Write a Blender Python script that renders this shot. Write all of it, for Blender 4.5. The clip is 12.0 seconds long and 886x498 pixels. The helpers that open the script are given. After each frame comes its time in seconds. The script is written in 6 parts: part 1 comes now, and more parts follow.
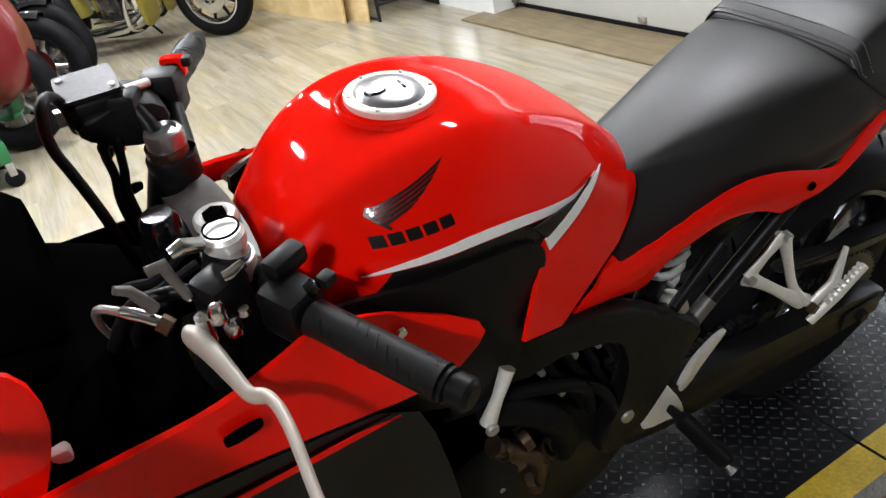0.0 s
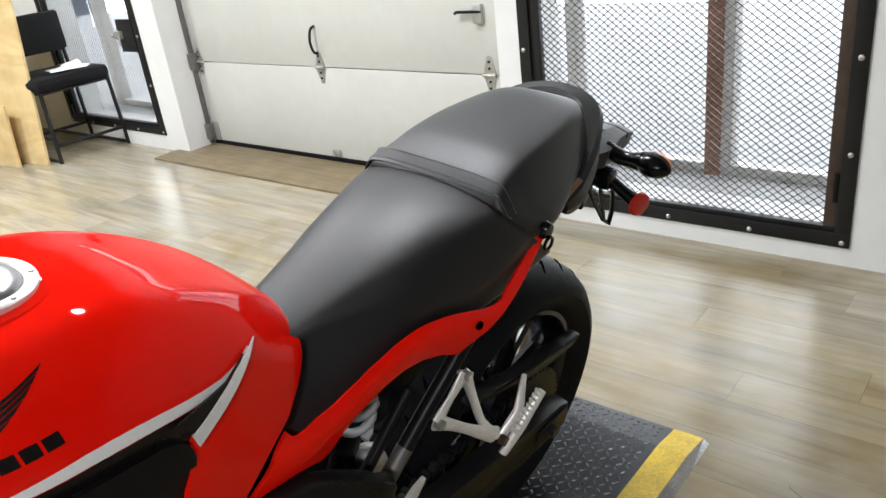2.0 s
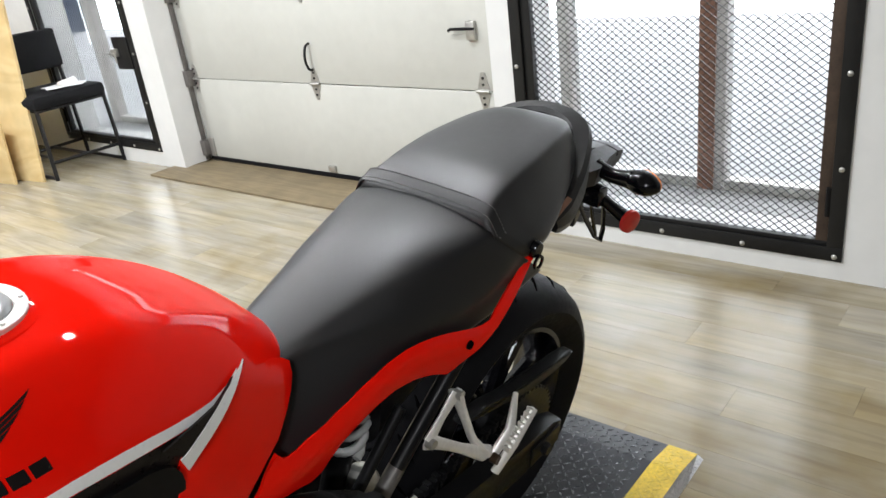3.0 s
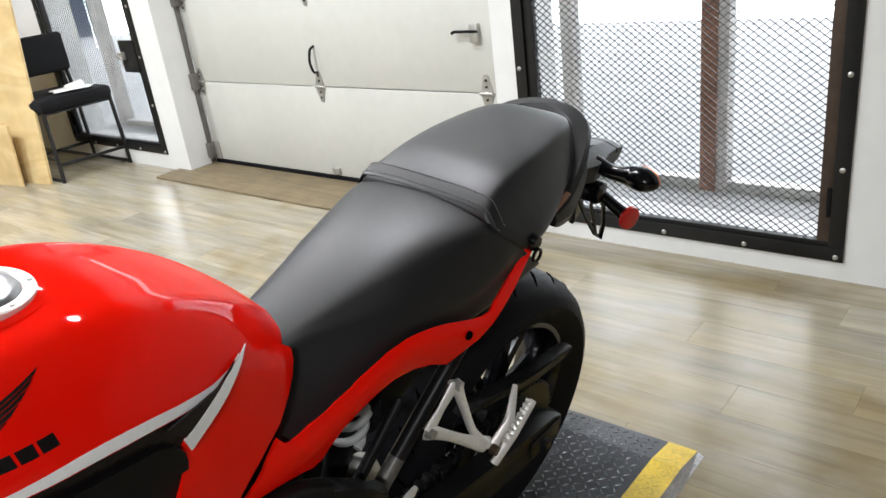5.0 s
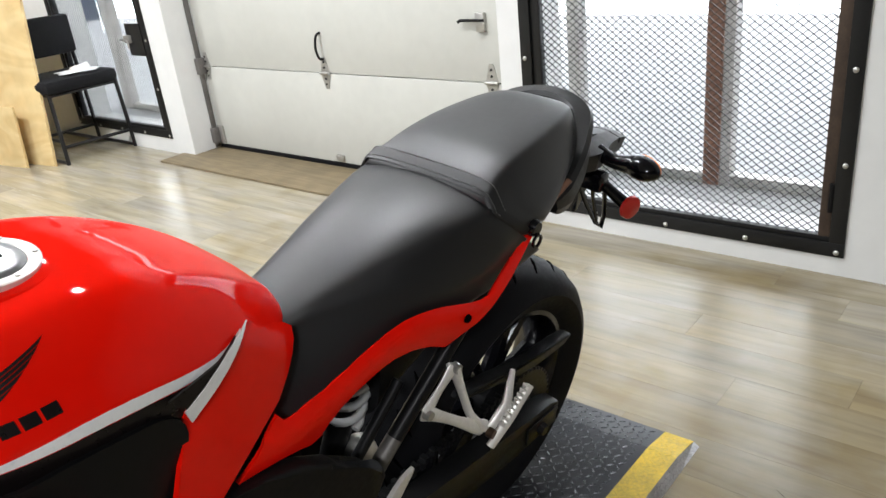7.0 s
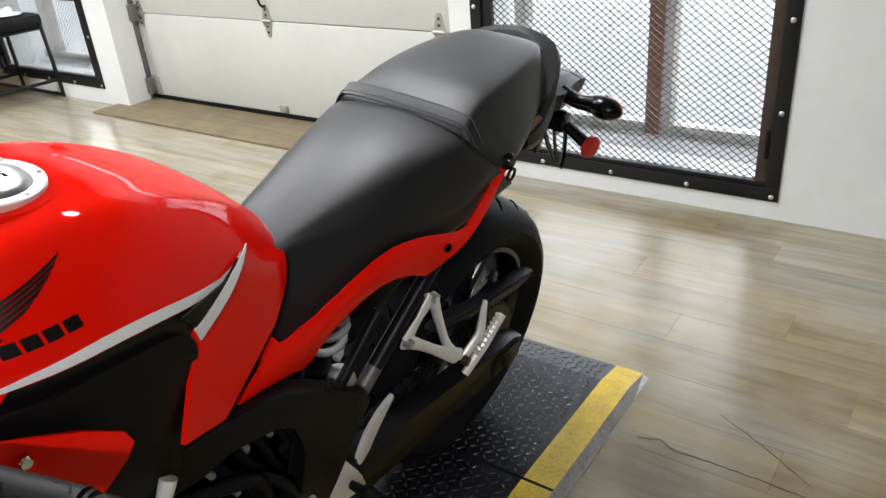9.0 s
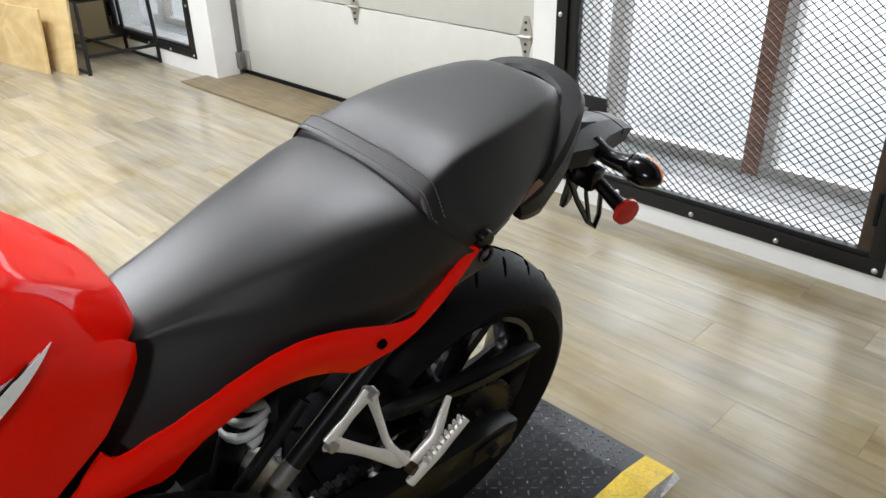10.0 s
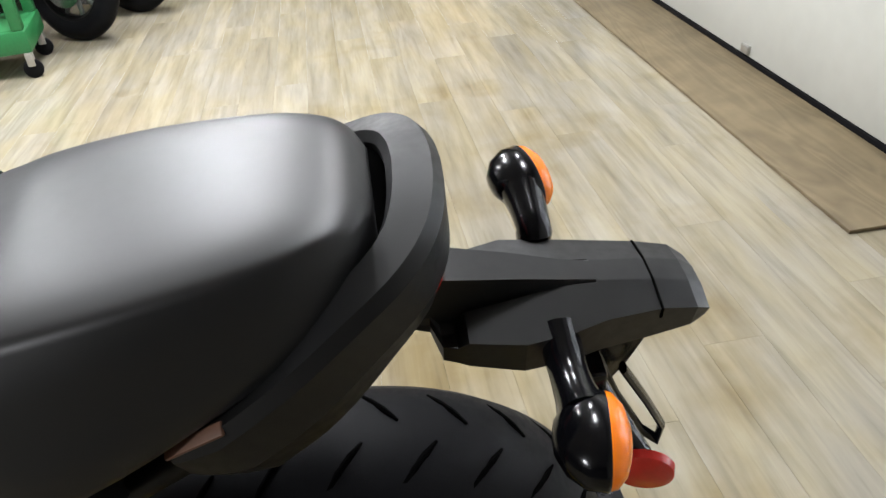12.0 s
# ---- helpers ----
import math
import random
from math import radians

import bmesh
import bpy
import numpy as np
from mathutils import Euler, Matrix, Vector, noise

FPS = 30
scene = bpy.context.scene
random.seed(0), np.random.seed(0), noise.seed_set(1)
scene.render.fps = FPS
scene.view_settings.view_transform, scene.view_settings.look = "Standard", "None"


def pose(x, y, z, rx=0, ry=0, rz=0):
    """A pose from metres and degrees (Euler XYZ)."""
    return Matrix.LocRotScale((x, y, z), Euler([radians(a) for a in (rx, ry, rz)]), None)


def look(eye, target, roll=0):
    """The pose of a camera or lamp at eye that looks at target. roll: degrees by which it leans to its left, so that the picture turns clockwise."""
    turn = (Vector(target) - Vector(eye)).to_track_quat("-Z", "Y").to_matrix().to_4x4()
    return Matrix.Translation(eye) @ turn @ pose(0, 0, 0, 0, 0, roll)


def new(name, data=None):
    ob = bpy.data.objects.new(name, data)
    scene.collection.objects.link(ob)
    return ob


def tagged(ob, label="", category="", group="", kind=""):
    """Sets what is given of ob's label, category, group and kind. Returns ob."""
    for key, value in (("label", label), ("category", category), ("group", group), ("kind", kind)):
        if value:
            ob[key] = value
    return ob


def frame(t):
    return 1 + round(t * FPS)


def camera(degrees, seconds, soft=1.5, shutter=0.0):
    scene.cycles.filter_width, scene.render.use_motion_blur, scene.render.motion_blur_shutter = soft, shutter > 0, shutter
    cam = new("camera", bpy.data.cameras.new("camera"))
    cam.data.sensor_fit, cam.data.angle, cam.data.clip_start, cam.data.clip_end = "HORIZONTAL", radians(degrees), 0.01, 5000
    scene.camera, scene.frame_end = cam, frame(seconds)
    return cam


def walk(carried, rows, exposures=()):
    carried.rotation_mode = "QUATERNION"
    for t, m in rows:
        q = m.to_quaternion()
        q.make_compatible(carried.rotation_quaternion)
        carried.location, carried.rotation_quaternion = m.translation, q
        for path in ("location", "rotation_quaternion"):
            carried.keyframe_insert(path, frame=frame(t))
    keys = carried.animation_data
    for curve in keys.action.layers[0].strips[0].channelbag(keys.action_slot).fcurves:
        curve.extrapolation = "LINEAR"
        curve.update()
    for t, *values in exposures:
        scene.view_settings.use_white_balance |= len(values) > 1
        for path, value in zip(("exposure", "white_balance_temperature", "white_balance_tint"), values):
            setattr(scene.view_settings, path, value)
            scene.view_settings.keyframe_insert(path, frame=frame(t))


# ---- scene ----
from mathutils.bvhtree import BVHTree
from mathutils.geometry import delaunay_2d_cdt

cam = camera(60.0, 12.0)
PATH = [
    (0, (0.131, 0.413, 1.288), (-1.442, 1.138, 0.288), -11.8),
    (0.5, (0.13, 0.468, 1.284), (-1.334, 1.423, 0.313), -11.6),
    (1, (0.124, 0.508, 1.287), (-1.198, 1.684, 0.354), -9.8),
    (1.5, (0.118, 0.526, 1.284), (-1.131, 1.817, 0.404), -7.9),
    (2, (0.114, 0.536, 1.288), (-1.094, 1.901, 0.464), -7.3),
    (2.5, (0.117, 0.538, 1.295), (-1.09, 1.917, 0.494), -7.4),
    (2.7, (0.12, 0.541, 1.298), (-1.088, 1.923, 0.503), -7.5),
    (4.3, (0.137, 0.532, 1.295), (-1.069, 1.916, 0.501), -7.1),
    (4.5, (0.138, 0.528, 1.289), (-1.065, 1.915, 0.497), -6.6),
    (5, (0.144, 0.526, 1.287), (-1.076, 1.906, 0.508), -7.5),
    (5.5, (0.147, 0.526, 1.28), (-1.057, 1.906, 0.477), -6.8),
    (6, (0.151, 0.528, 1.278), (-1.03, 1.916, 0.454), -6.7),
    (6.5, (0.154, 0.522, 1.285), (-1.06, 1.901, 0.494), -7.3),
    (7, (0.154, 0.517, 1.281), (-1.067, 1.884, 0.481), -6.5),
    (7.2, (0.154, 0.519, 1.282), (-1.063, 1.882, 0.468), -6.7),
    (8.8, (0.137, 0.451, 1.271), (-1.011, 1.854, 0.426), -5.3),
    (9, (0.128, 0.437, 1.266), (-0.936, 1.863, 0.353), -4.9),
    (9.3, (0.116, 0.509, 1.242), (-0.902, 1.919, 0.254), -4.8),
    (9.5, (0.106, 0.599, 1.25), (-0.998, 1.993, 0.334), -3.1),
    (9.8, (0.108, 0.733, 1.253), (-1.089, 2.05, 0.341), -0.2),
    (10, (0.111, 0.782, 1.261), (-1.149, 2.026, 0.333), -1.5),
    (10.3, (0.106, 0.863, 1.263), (-1.127, 2.052, 0.232), -2.8),
    (10.5, (0.068, 0.941, 1.249), (-1.089, 2.197, 0.209), 1.3),
    (10.7, (0.002, 1.044, 1.235), (-1.224, 2.288, 0.261), 1.2),
    (10.8, (-0.011, 1.077, 1.245), (-1.312, 2.287, 0.326), -0.6),
    (10.9, (-0.014, 1.114, 1.256), (-1.323, 2.282, 0.297), -1.0),
    (11, (-0.031, 1.173, 1.237), (-1.307, 2.351, 0.245), -0.2),
    (11.3, (-0.039, 1.34, 1.208), (-1.541, 2.199, 0.205), -3.8),
    (11.5, (-0.013, 1.459, 1.235), (-1.611, 2.157, 0.256), -5.0),
    (11.8, (-0.052, 1.574, 1.229), (-1.752, 1.873, 0.219), -5.7),
    (12, (-0.113, 1.654, 1.198), (-1.787, 1.838, 0.119), -5.2),
]
walk(cam, [(t, look(eye, target, roll)) for t, eye, target, roll in PATH])

# ---- world and light ----
world = bpy.data.worlds.new("world")
scene.world = world
world.use_nodes = True
wn, wl = world.node_tree.nodes, world.node_tree.links
sky = wn.new("ShaderNodeTexSky")
sky.sky_type, sky.sun_disc = "NISHITA", False
sky.sun_elevation, sky.sun_rotation = radians(50), radians(200)
wn["Background"].inputs["Strength"].default_value = 0.12
wl.new(sky.outputs[0], wn["Background"].inputs["Color"])


def area_lamp(name, eye, target, sx, sy, watts, colour=(1, 1, 1)):
    data = bpy.data.lights.new(name, "AREA")
    data.shape, data.size, data.size_y, data.energy, data.color = "RECTANGLE", sx, sy, watts, colour
    ob = new(name, data)
    ob.matrix_world = look(eye, target)
    return ob


LAMP_SPOTS = [(1.8, -1.4), (-1.4, 2.05), (-3.0, 0.75), (-2.75, 2.1), (-3.1, -0.6), (-5.2, 0.8), (-7.8, 0.6), (-3.6, -2.6)]
LAMP_WATTS = [120, 36, 96, 36, 86, 104, 84, 48]
for (lx, ly), watts in zip(LAMP_SPOTS, LAMP_WATTS):
    area_lamp("ceiling_lamp", (lx, ly, 2.94), (lx, ly, 0), 0.5, 0.14, watts, (0.965, 0.985, 1.025))


# ---- materials ----
def mat(name, colour, rough=0.5, metal=0.0, var=0.15, scale=6.0, bump=0.0, bscale=120.0, coat=0.0, spec=0.5, rvar=0.12):
    m = bpy.data.materials.new(name)
    m.use_nodes = True
    n, l = m.node_tree.nodes, m.node_tree.links
    b = n["Principled BSDF"]
    b.inputs["Metallic"].default_value = metal
    b.inputs["Specular IOR Level"].default_value = spec
    b.inputs["Coat Weight"].default_value = coat
    b.inputs["Coat Roughness"].default_value = 0.04
    tc = n.new("ShaderNodeTexCoord")
    n1, n2 = n.new("ShaderNodeTexNoise"), n.new("ShaderNodeTexNoise")
    n1.inputs["Scale"].default_value, n2.inputs["Scale"].default_value = scale, scale * 9
    n1.inputs["Detail"].default_value, n2.inputs["Detail"].default_value = 4, 6
    for k in (n1, n2):
        l.new(tc.outputs["Object"], k.inputs["Vector"])
    mix = n.new("ShaderNodeMath")
    mix.operation = "ADD"
    l.new(n1.outputs["Fac"], mix.inputs[0])
    l.new(n2.outputs["Fac"], mix.inputs[1])
    ramp = n.new("ShaderNodeMapRange")
    ramp.inputs["From Min"].default_value, ramp.inputs["From Max"].default_value = 0.6, 1.4
    ramp.inputs["To Min"].default_value, ramp.inputs["To Max"].default_value = 1 - var, 1 + var
    l.new(mix.outputs[0], ramp.inputs["Value"])
    mul = n.new("ShaderNodeVectorMath")
    mul.operation = "SCALE"
    mul.inputs[0].default_value = colour
    l.new(ramp.outputs[0], mul.inputs["Scale"])
    l.new(mul.outputs[0], b.inputs["Base Color"])
    rr = n.new("ShaderNodeMapRange")
    rr.inputs["From Min"].default_value, rr.inputs["From Max"].default_value = 0.3, 0.7
    rr.inputs["To Min"].default_value, rr.inputs["To Max"].default_value = max(rough * (1 - rvar), 0.02), min(rough * (1 + rvar), 1)
    l.new(n2.outputs["Fac"], rr.inputs["Value"])
    l.new(rr.outputs[0], b.inputs["Roughness"])
    if bump:
        n3 = n.new("ShaderNodeTexNoise")
        n3.inputs["Scale"].default_value, n3.inputs["Detail"].default_value = bscale, 3
        l.new(tc.outputs["Object"], n3.inputs["Vector"])
        bp = n.new("ShaderNodeBump")
        bp.inputs["Strength"].default_value, bp.inputs["Distance"].default_value = bump, 0.002
        l.new(n3.outputs["Fac"], bp.inputs["Height"])
        l.new(bp.outputs[0], b.inputs["Normal"])
    return m


RED = mat("red_paint", (0.88, 0.007, 0.002), 0.42, 0.0, 0.03, 5, coat=0.5, spec=0.0, rvar=0.03)
BLACK_PLASTIC = mat("black_plastic", (0.004, 0.004, 0.0045), 0.47, 0, 0.2, 12, 0.012, 900, spec=0.2)
TAIL_PLASTIC = mat("grained_tail_plastic", (0.006, 0.006, 0.0065), 0.47, 0, 0.2, 12, 0.02, 900, spec=0.40)
INNER_BLACK = mat("matt_black_inner", (0.002, 0.002, 0.002), 0.85, 0, 0.2, 12, spec=0.0)
GLOSS_BLACK = mat("gloss_black", (0.003, 0.003, 0.004), 0.17, 0, 0.1, 10, spec=0.35)
DARK_METAL = mat("dark_metal", (0.006, 0.006, 0.0065), 0.40, 0.05, 0.25, 14, 0.04, 300, spec=0.2)
SEAT = mat("seat_vinyl", (0.007, 0.007, 0.0076), 0.44, 0, 0.06, 9, 0.012, 900, spec=0.60, rvar=0.03)
SEAT.node_tree.nodes["Principled BSDF"].inputs["Sheen Weight"].default_value = 0.12
SEAT.node_tree.nodes["Principled BSDF"].inputs["Sheen Roughness"].default_value = 0.25
SEAT_BAND = mat("seat_band_vinyl", (0.006, 0.006, 0.0065), 0.5, 0, 0.05, 9, 0.015, 900, spec=0.6, rvar=0.03)
RUBBER = mat("tyre_rubber", (0.006, 0.006, 0.007), 0.55, 0, 0.25, 10, 0.06, 350, spec=0.08)
GRIP = mat("grip_rubber", (0.006, 0.006, 0.0065), 0.5, 0, 0.2, 20, 0.05, 400, spec=0.25)
SILVER = mat("cast_aluminium", (0.78, 0.76, 0.72), 0.40, 0.35, 0.12, 18, 0.2, 260)
LEVER = mat("satin_lever", (0.60, 0.55, 0.48), 0.45, 0.3, 0.08, 18)
CHROME = mat("polished_metal", (0.75, 0.75, 0.76), 0.14, 1.0, 0.06, 20)
CAP_METAL = mat("brushed_cap", (0.34, 0.34, 0.345), 0.32, 0.9, 0.1, 30)
WHITE_DECAL = mat("white_decal", (0.84, 0.84, 0.83), 0.3, 0, 0.05, 20, coat=0.4)
BLACK_DECAL = mat("black_decal", (0.008, 0.006, 0.006), 0.3, 0, 0.05, 20, coat=0.15, spec=0.2)
AMBER = mat("amber_lens", (0.95, 0.22, 0.01), 0.18, 0, 0.06, 20)
RED_LENS = mat("red_lens", (0.5, 0.02, 0.015), 0.2, 0, 0.1, 60)
COPPER = mat("heat_tinted_steel", (0.12, 0.080, 0.055), 0.40, 0.9, 0.4, 12)
WALL = mat("white_wall_paint", (0.66, 0.662, 0.645), 0.6, 0, 0.06, 1.2, 0.12, 60)
DOOR_PAINT = mat("cream_door_paint", (0.49, 0.49, 0.448), 0.5, 0, 0.06, 1.5, 0.1, 90)
STEEL_BLACK = mat("black_steel", (0.010, 0.010, 0.010), 0.46, 0.05, 0.3, 10, 0.25, 150, spec=0.35)
RUST = mat("rusty_steel", (0.055, 0.036, 0.024), 0.7, 0.2, 0.5, 16, 0.3, 120)
GALV = mat("galvanised", (0.48, 0.47, 0.44), 0.45, 0.8, 0.2, 20)
DECK = mat("chequer_plate", (0.008, 0.0085, 0.0105), 0.34, 0.2, 0.35, 9, 0.15, 200, spec=0.35)
DECK_BAR = mat("worn_tread_bars", (0.075, 0.078, 0.086), 0.26, 0.7, 0.5, 22, 0.15, 300, spec=0.5)
BARE_PLATE = mat("bare_chequer_plate", (0.42, 0.41, 0.40), 0.4, 0.6, 0.4, 14, 0.2, 200)
YELLOW = mat("yellow_paint", (0.62, 0.43, 0.02), 0.5, 0, 0.38, 14, 0.2, 90)
CONCRETE = mat("concrete", (0.42, 0.42, 0.41), 0.7, 0, 0.2, 2.5, 0.2, 50)
BROWN = mat("brown_timber", (0.22, 0.11, 0.07), 0.6, 0, 0.25, 8, 0.2, 80)
TRACK = mat("dull_track_steel", (0.16, 0.15, 0.14), 0.5, 0.5, 0.3, 12)
GREEN = mat("green_enamel", (0.02, 0.16, 0.05), 0.4, 0, 0.15, 8)
FABRIC = mat("black_fabric", (0.007, 0.007, 0.008), 0.85, 0, 0.2, 20, 0.4, 600, spec=0.2)
PAPER = mat("white_paper", (0.78, 0.78, 0.78), 0.7, 0, 0.05, 20)
CEILING = mat("ceiling_paint", (0.36, 0.355, 0.345), 0.8, 0, 0.1, 1.5)
# near-black on purpose: keeps fill light and reflections from the unseen walls low
FAR_WALL = mat("dark_unseen_wall", (0.10, 0.10, 0.095), 0.7, 0, 0.1, 1.5)


def glow(name, colour, strength):
    m = bpy.data.materials.new(name)
    m.use_nodes = True
    b = m.node_tree.nodes["Principled BSDF"]
    b.inputs["Base Color"].default_value = (*colour, 1)
    b.inputs["Emission Color"].default_value = (*colour, 1)
    b.inputs["Emission Strength"].default_value = strength
    return m


DAYLIGHT = glow("daylight_backdrop", (0.93, 0.96, 1.0), 5.0)


def floor_material():
    m = bpy.data.materials.new("plank_vinyl")
    m.use_nodes = True
    n, l = m.node_tree.nodes, m.node_tree.links
    b = n["Principled BSDF"]
    geo, info = n.new("ShaderNodeNewGeometry"), n.new("ShaderNodeObjectInfo")
    add = n.new("ShaderNodeMath")
    add.operation = "ADD"
    l.new(geo.outputs["Random Per Island"], add.inputs[0])
    l.new(info.outputs["Random"], add.inputs[1])
    fr = n.new("ShaderNodeMath")
    fr.operation = "FRACT"
    l.new(add.outputs[0], fr.inputs[0])
    shift = n.new("ShaderNodeMath")
    shift.operation = "MULTIPLY"
    shift.inputs[1].default_value = 9.0
    l.new(fr.outputs[0], shift.inputs[0])
    comb = n.new("ShaderNodeCombineXYZ")
    l.new(shift.outputs[0], comb.inputs["Z"])
    va = n.new("ShaderNodeVectorMath")
    l.new(geo.outputs["Position"], va.inputs[0])
    l.new(comb.outputs[0], va.inputs[1])
    sc = n.new("ShaderNodeVectorMath")
    sc.operation = "MULTIPLY"
    sc.inputs[1].default_value = (0.9, 8, 1)
    l.new(va.outputs[0], sc.inputs[0])
    grain = n.new("ShaderNodeTexNoise")
    grain.inputs["Scale"].default_value, grain.inputs["Detail"].default_value = 1.8, 6
    grain.inputs["Roughness"].default_value = 0.6
    grain.inputs["Distortion"].default_value = 0.25
    l.new(sc.outputs[0], grain.inputs["Vector"])
    ramp = n.new("ShaderNodeValToRGB")
    ramp.color_ramp.elements[0].position, ramp.color_ramp.elements[1].position = 0.25, 0.72
    ramp.color_ramp.elements[0].color = (0.222, 0.186, 0.118, 1)
    ramp.color_ramp.elements[1].color = (0.360, 0.318, 0.218, 1)
    l.new(grain.outputs["Fac"], ramp.inputs["Fac"])
    # grey, weathered print in long patches
    gs = n.new("ShaderNodeVectorMath")
    gs.operation = "MULTIPLY"
    gs.inputs[1].default_value = (1.3, 3.0, 1)
    l.new(va.outputs[0], gs.inputs[0])
    blot = n.new("ShaderNodeTexNoise")
    blot.inputs["Scale"].default_value, blot.inputs["Detail"].default_value = 2.2, 3
    l.new(gs.outputs[0], blot.inputs["Vector"])
    pick = n.new("ShaderNodeMapRange")
    pick.inputs["From Min"].default_value, pick.inputs["From Max"].default_value = 0.36, 0.66
    pick.inputs["To Max"].default_value = 0.55
    l.new(blot.outputs["Fac"], pick.inputs["Value"])
    greyramp = n.new("ShaderNodeValToRGB")
    greyramp.color_ramp.elements[0].position, greyramp.color_ramp.elements[1].position = 0.25, 0.72
    greyramp.color_ramp.elements[0].color = (0.218, 0.203, 0.177, 1)
    greyramp.color_ramp.elements[1].color = (0.350, 0.332, 0.296, 1)
    l.new(grain.outputs["Fac"], greyramp.inputs["Fac"])
    grey = n.new("ShaderNodeMix")
    grey.data_type = "RGBA"
    l.new(pick.outputs[0], grey.inputs["Factor"])
    l.new(ramp.outputs["Color"], grey.inputs["A"])
    l.new(greyramp.outputs["Color"], grey.inputs["B"])
    # darker worn streaks along the boards
    ws = n.new("ShaderNodeVectorMath")
    ws.operation = "MULTIPLY"
    ws.inputs[1].default_value = (2.2, 36, 1)
    l.new(va.outputs[0], ws.inputs[0])
    wear = n.new("ShaderNodeTexNoise")
    wear.inputs["Scale"].default_value, wear.inputs["Detail"].default_value = 1.3, 6
    wear.inputs["Distortion"].default_value = 0.5
    l.new(ws.outputs[0], wear.inputs["Vector"])
    wr = n.new("ShaderNodeMapRange")
    wr.inputs["From Min"].default_value, wr.inputs["From Max"].default_value = 0.30, 0.50
    wr.inputs["To Min"].default_value, wr.inputs["To Max"].default_value = 0.86, 1.02
    l.new(wear.outputs["Fac"], wr.inputs["Value"])
    worn = n.new("ShaderNodeVectorMath")
    worn.operation = "SCALE"
    l.new(grey.outputs["Result"], worn.inputs[0])
    l.new(wr.outputs[0], worn.inputs["Scale"])
    tone = n.new("ShaderNodeMapRange")
    tone.inputs["To Min"].default_value, tone.inputs["To Max"].default_value = 0.88, 1.06
    l.new(fr.outputs[0], tone.inputs["Value"])
    mul = n.new("ShaderNodeVectorMath")
    mul.operation = "SCALE"
    l.new(worn.outputs[0], mul.inputs[0])
    l.new(tone.outputs[0], mul.inputs["Scale"])
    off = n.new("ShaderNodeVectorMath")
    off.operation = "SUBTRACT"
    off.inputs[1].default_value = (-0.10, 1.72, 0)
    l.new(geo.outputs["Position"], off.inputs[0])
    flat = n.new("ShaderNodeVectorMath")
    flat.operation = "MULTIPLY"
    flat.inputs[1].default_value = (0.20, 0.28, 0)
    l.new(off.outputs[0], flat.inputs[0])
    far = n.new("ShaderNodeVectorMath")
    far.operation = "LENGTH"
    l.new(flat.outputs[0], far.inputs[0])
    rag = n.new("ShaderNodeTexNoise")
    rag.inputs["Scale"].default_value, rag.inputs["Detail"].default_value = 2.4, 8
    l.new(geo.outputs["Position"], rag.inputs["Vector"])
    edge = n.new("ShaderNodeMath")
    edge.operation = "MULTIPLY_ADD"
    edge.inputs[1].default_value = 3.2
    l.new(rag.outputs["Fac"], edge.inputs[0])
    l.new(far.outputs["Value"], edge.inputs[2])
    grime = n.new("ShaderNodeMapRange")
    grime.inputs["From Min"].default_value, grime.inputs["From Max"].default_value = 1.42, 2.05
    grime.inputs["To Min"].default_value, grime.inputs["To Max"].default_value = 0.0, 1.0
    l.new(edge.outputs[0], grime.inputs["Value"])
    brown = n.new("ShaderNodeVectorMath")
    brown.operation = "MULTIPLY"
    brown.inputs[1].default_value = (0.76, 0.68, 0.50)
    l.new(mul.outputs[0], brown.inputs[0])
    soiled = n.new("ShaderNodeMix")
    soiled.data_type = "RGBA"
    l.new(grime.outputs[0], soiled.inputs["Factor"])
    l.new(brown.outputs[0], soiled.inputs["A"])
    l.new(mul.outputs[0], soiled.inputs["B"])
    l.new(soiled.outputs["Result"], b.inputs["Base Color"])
    rr = n.new("ShaderNodeMapRange")
    rr.inputs["To Min"].default_value, rr.inputs["To Max"].default_value = 0.17, 0.30
    l.new(grain.outputs["Fac"], rr.inputs["Value"])
    l.new(rr.outputs[0], b.inputs["Roughness"])
    bp = n.new("ShaderNodeBump")
    bp.inputs["Strength"].default_value, bp.inputs["Distance"].default_value = 0.12, 0.0006
    l.new(grain.outputs["Fac"], bp.inputs["Height"])
    l.new(bp.outputs[0], b.inputs["Normal"])
    return m


FLOOR = floor_material()


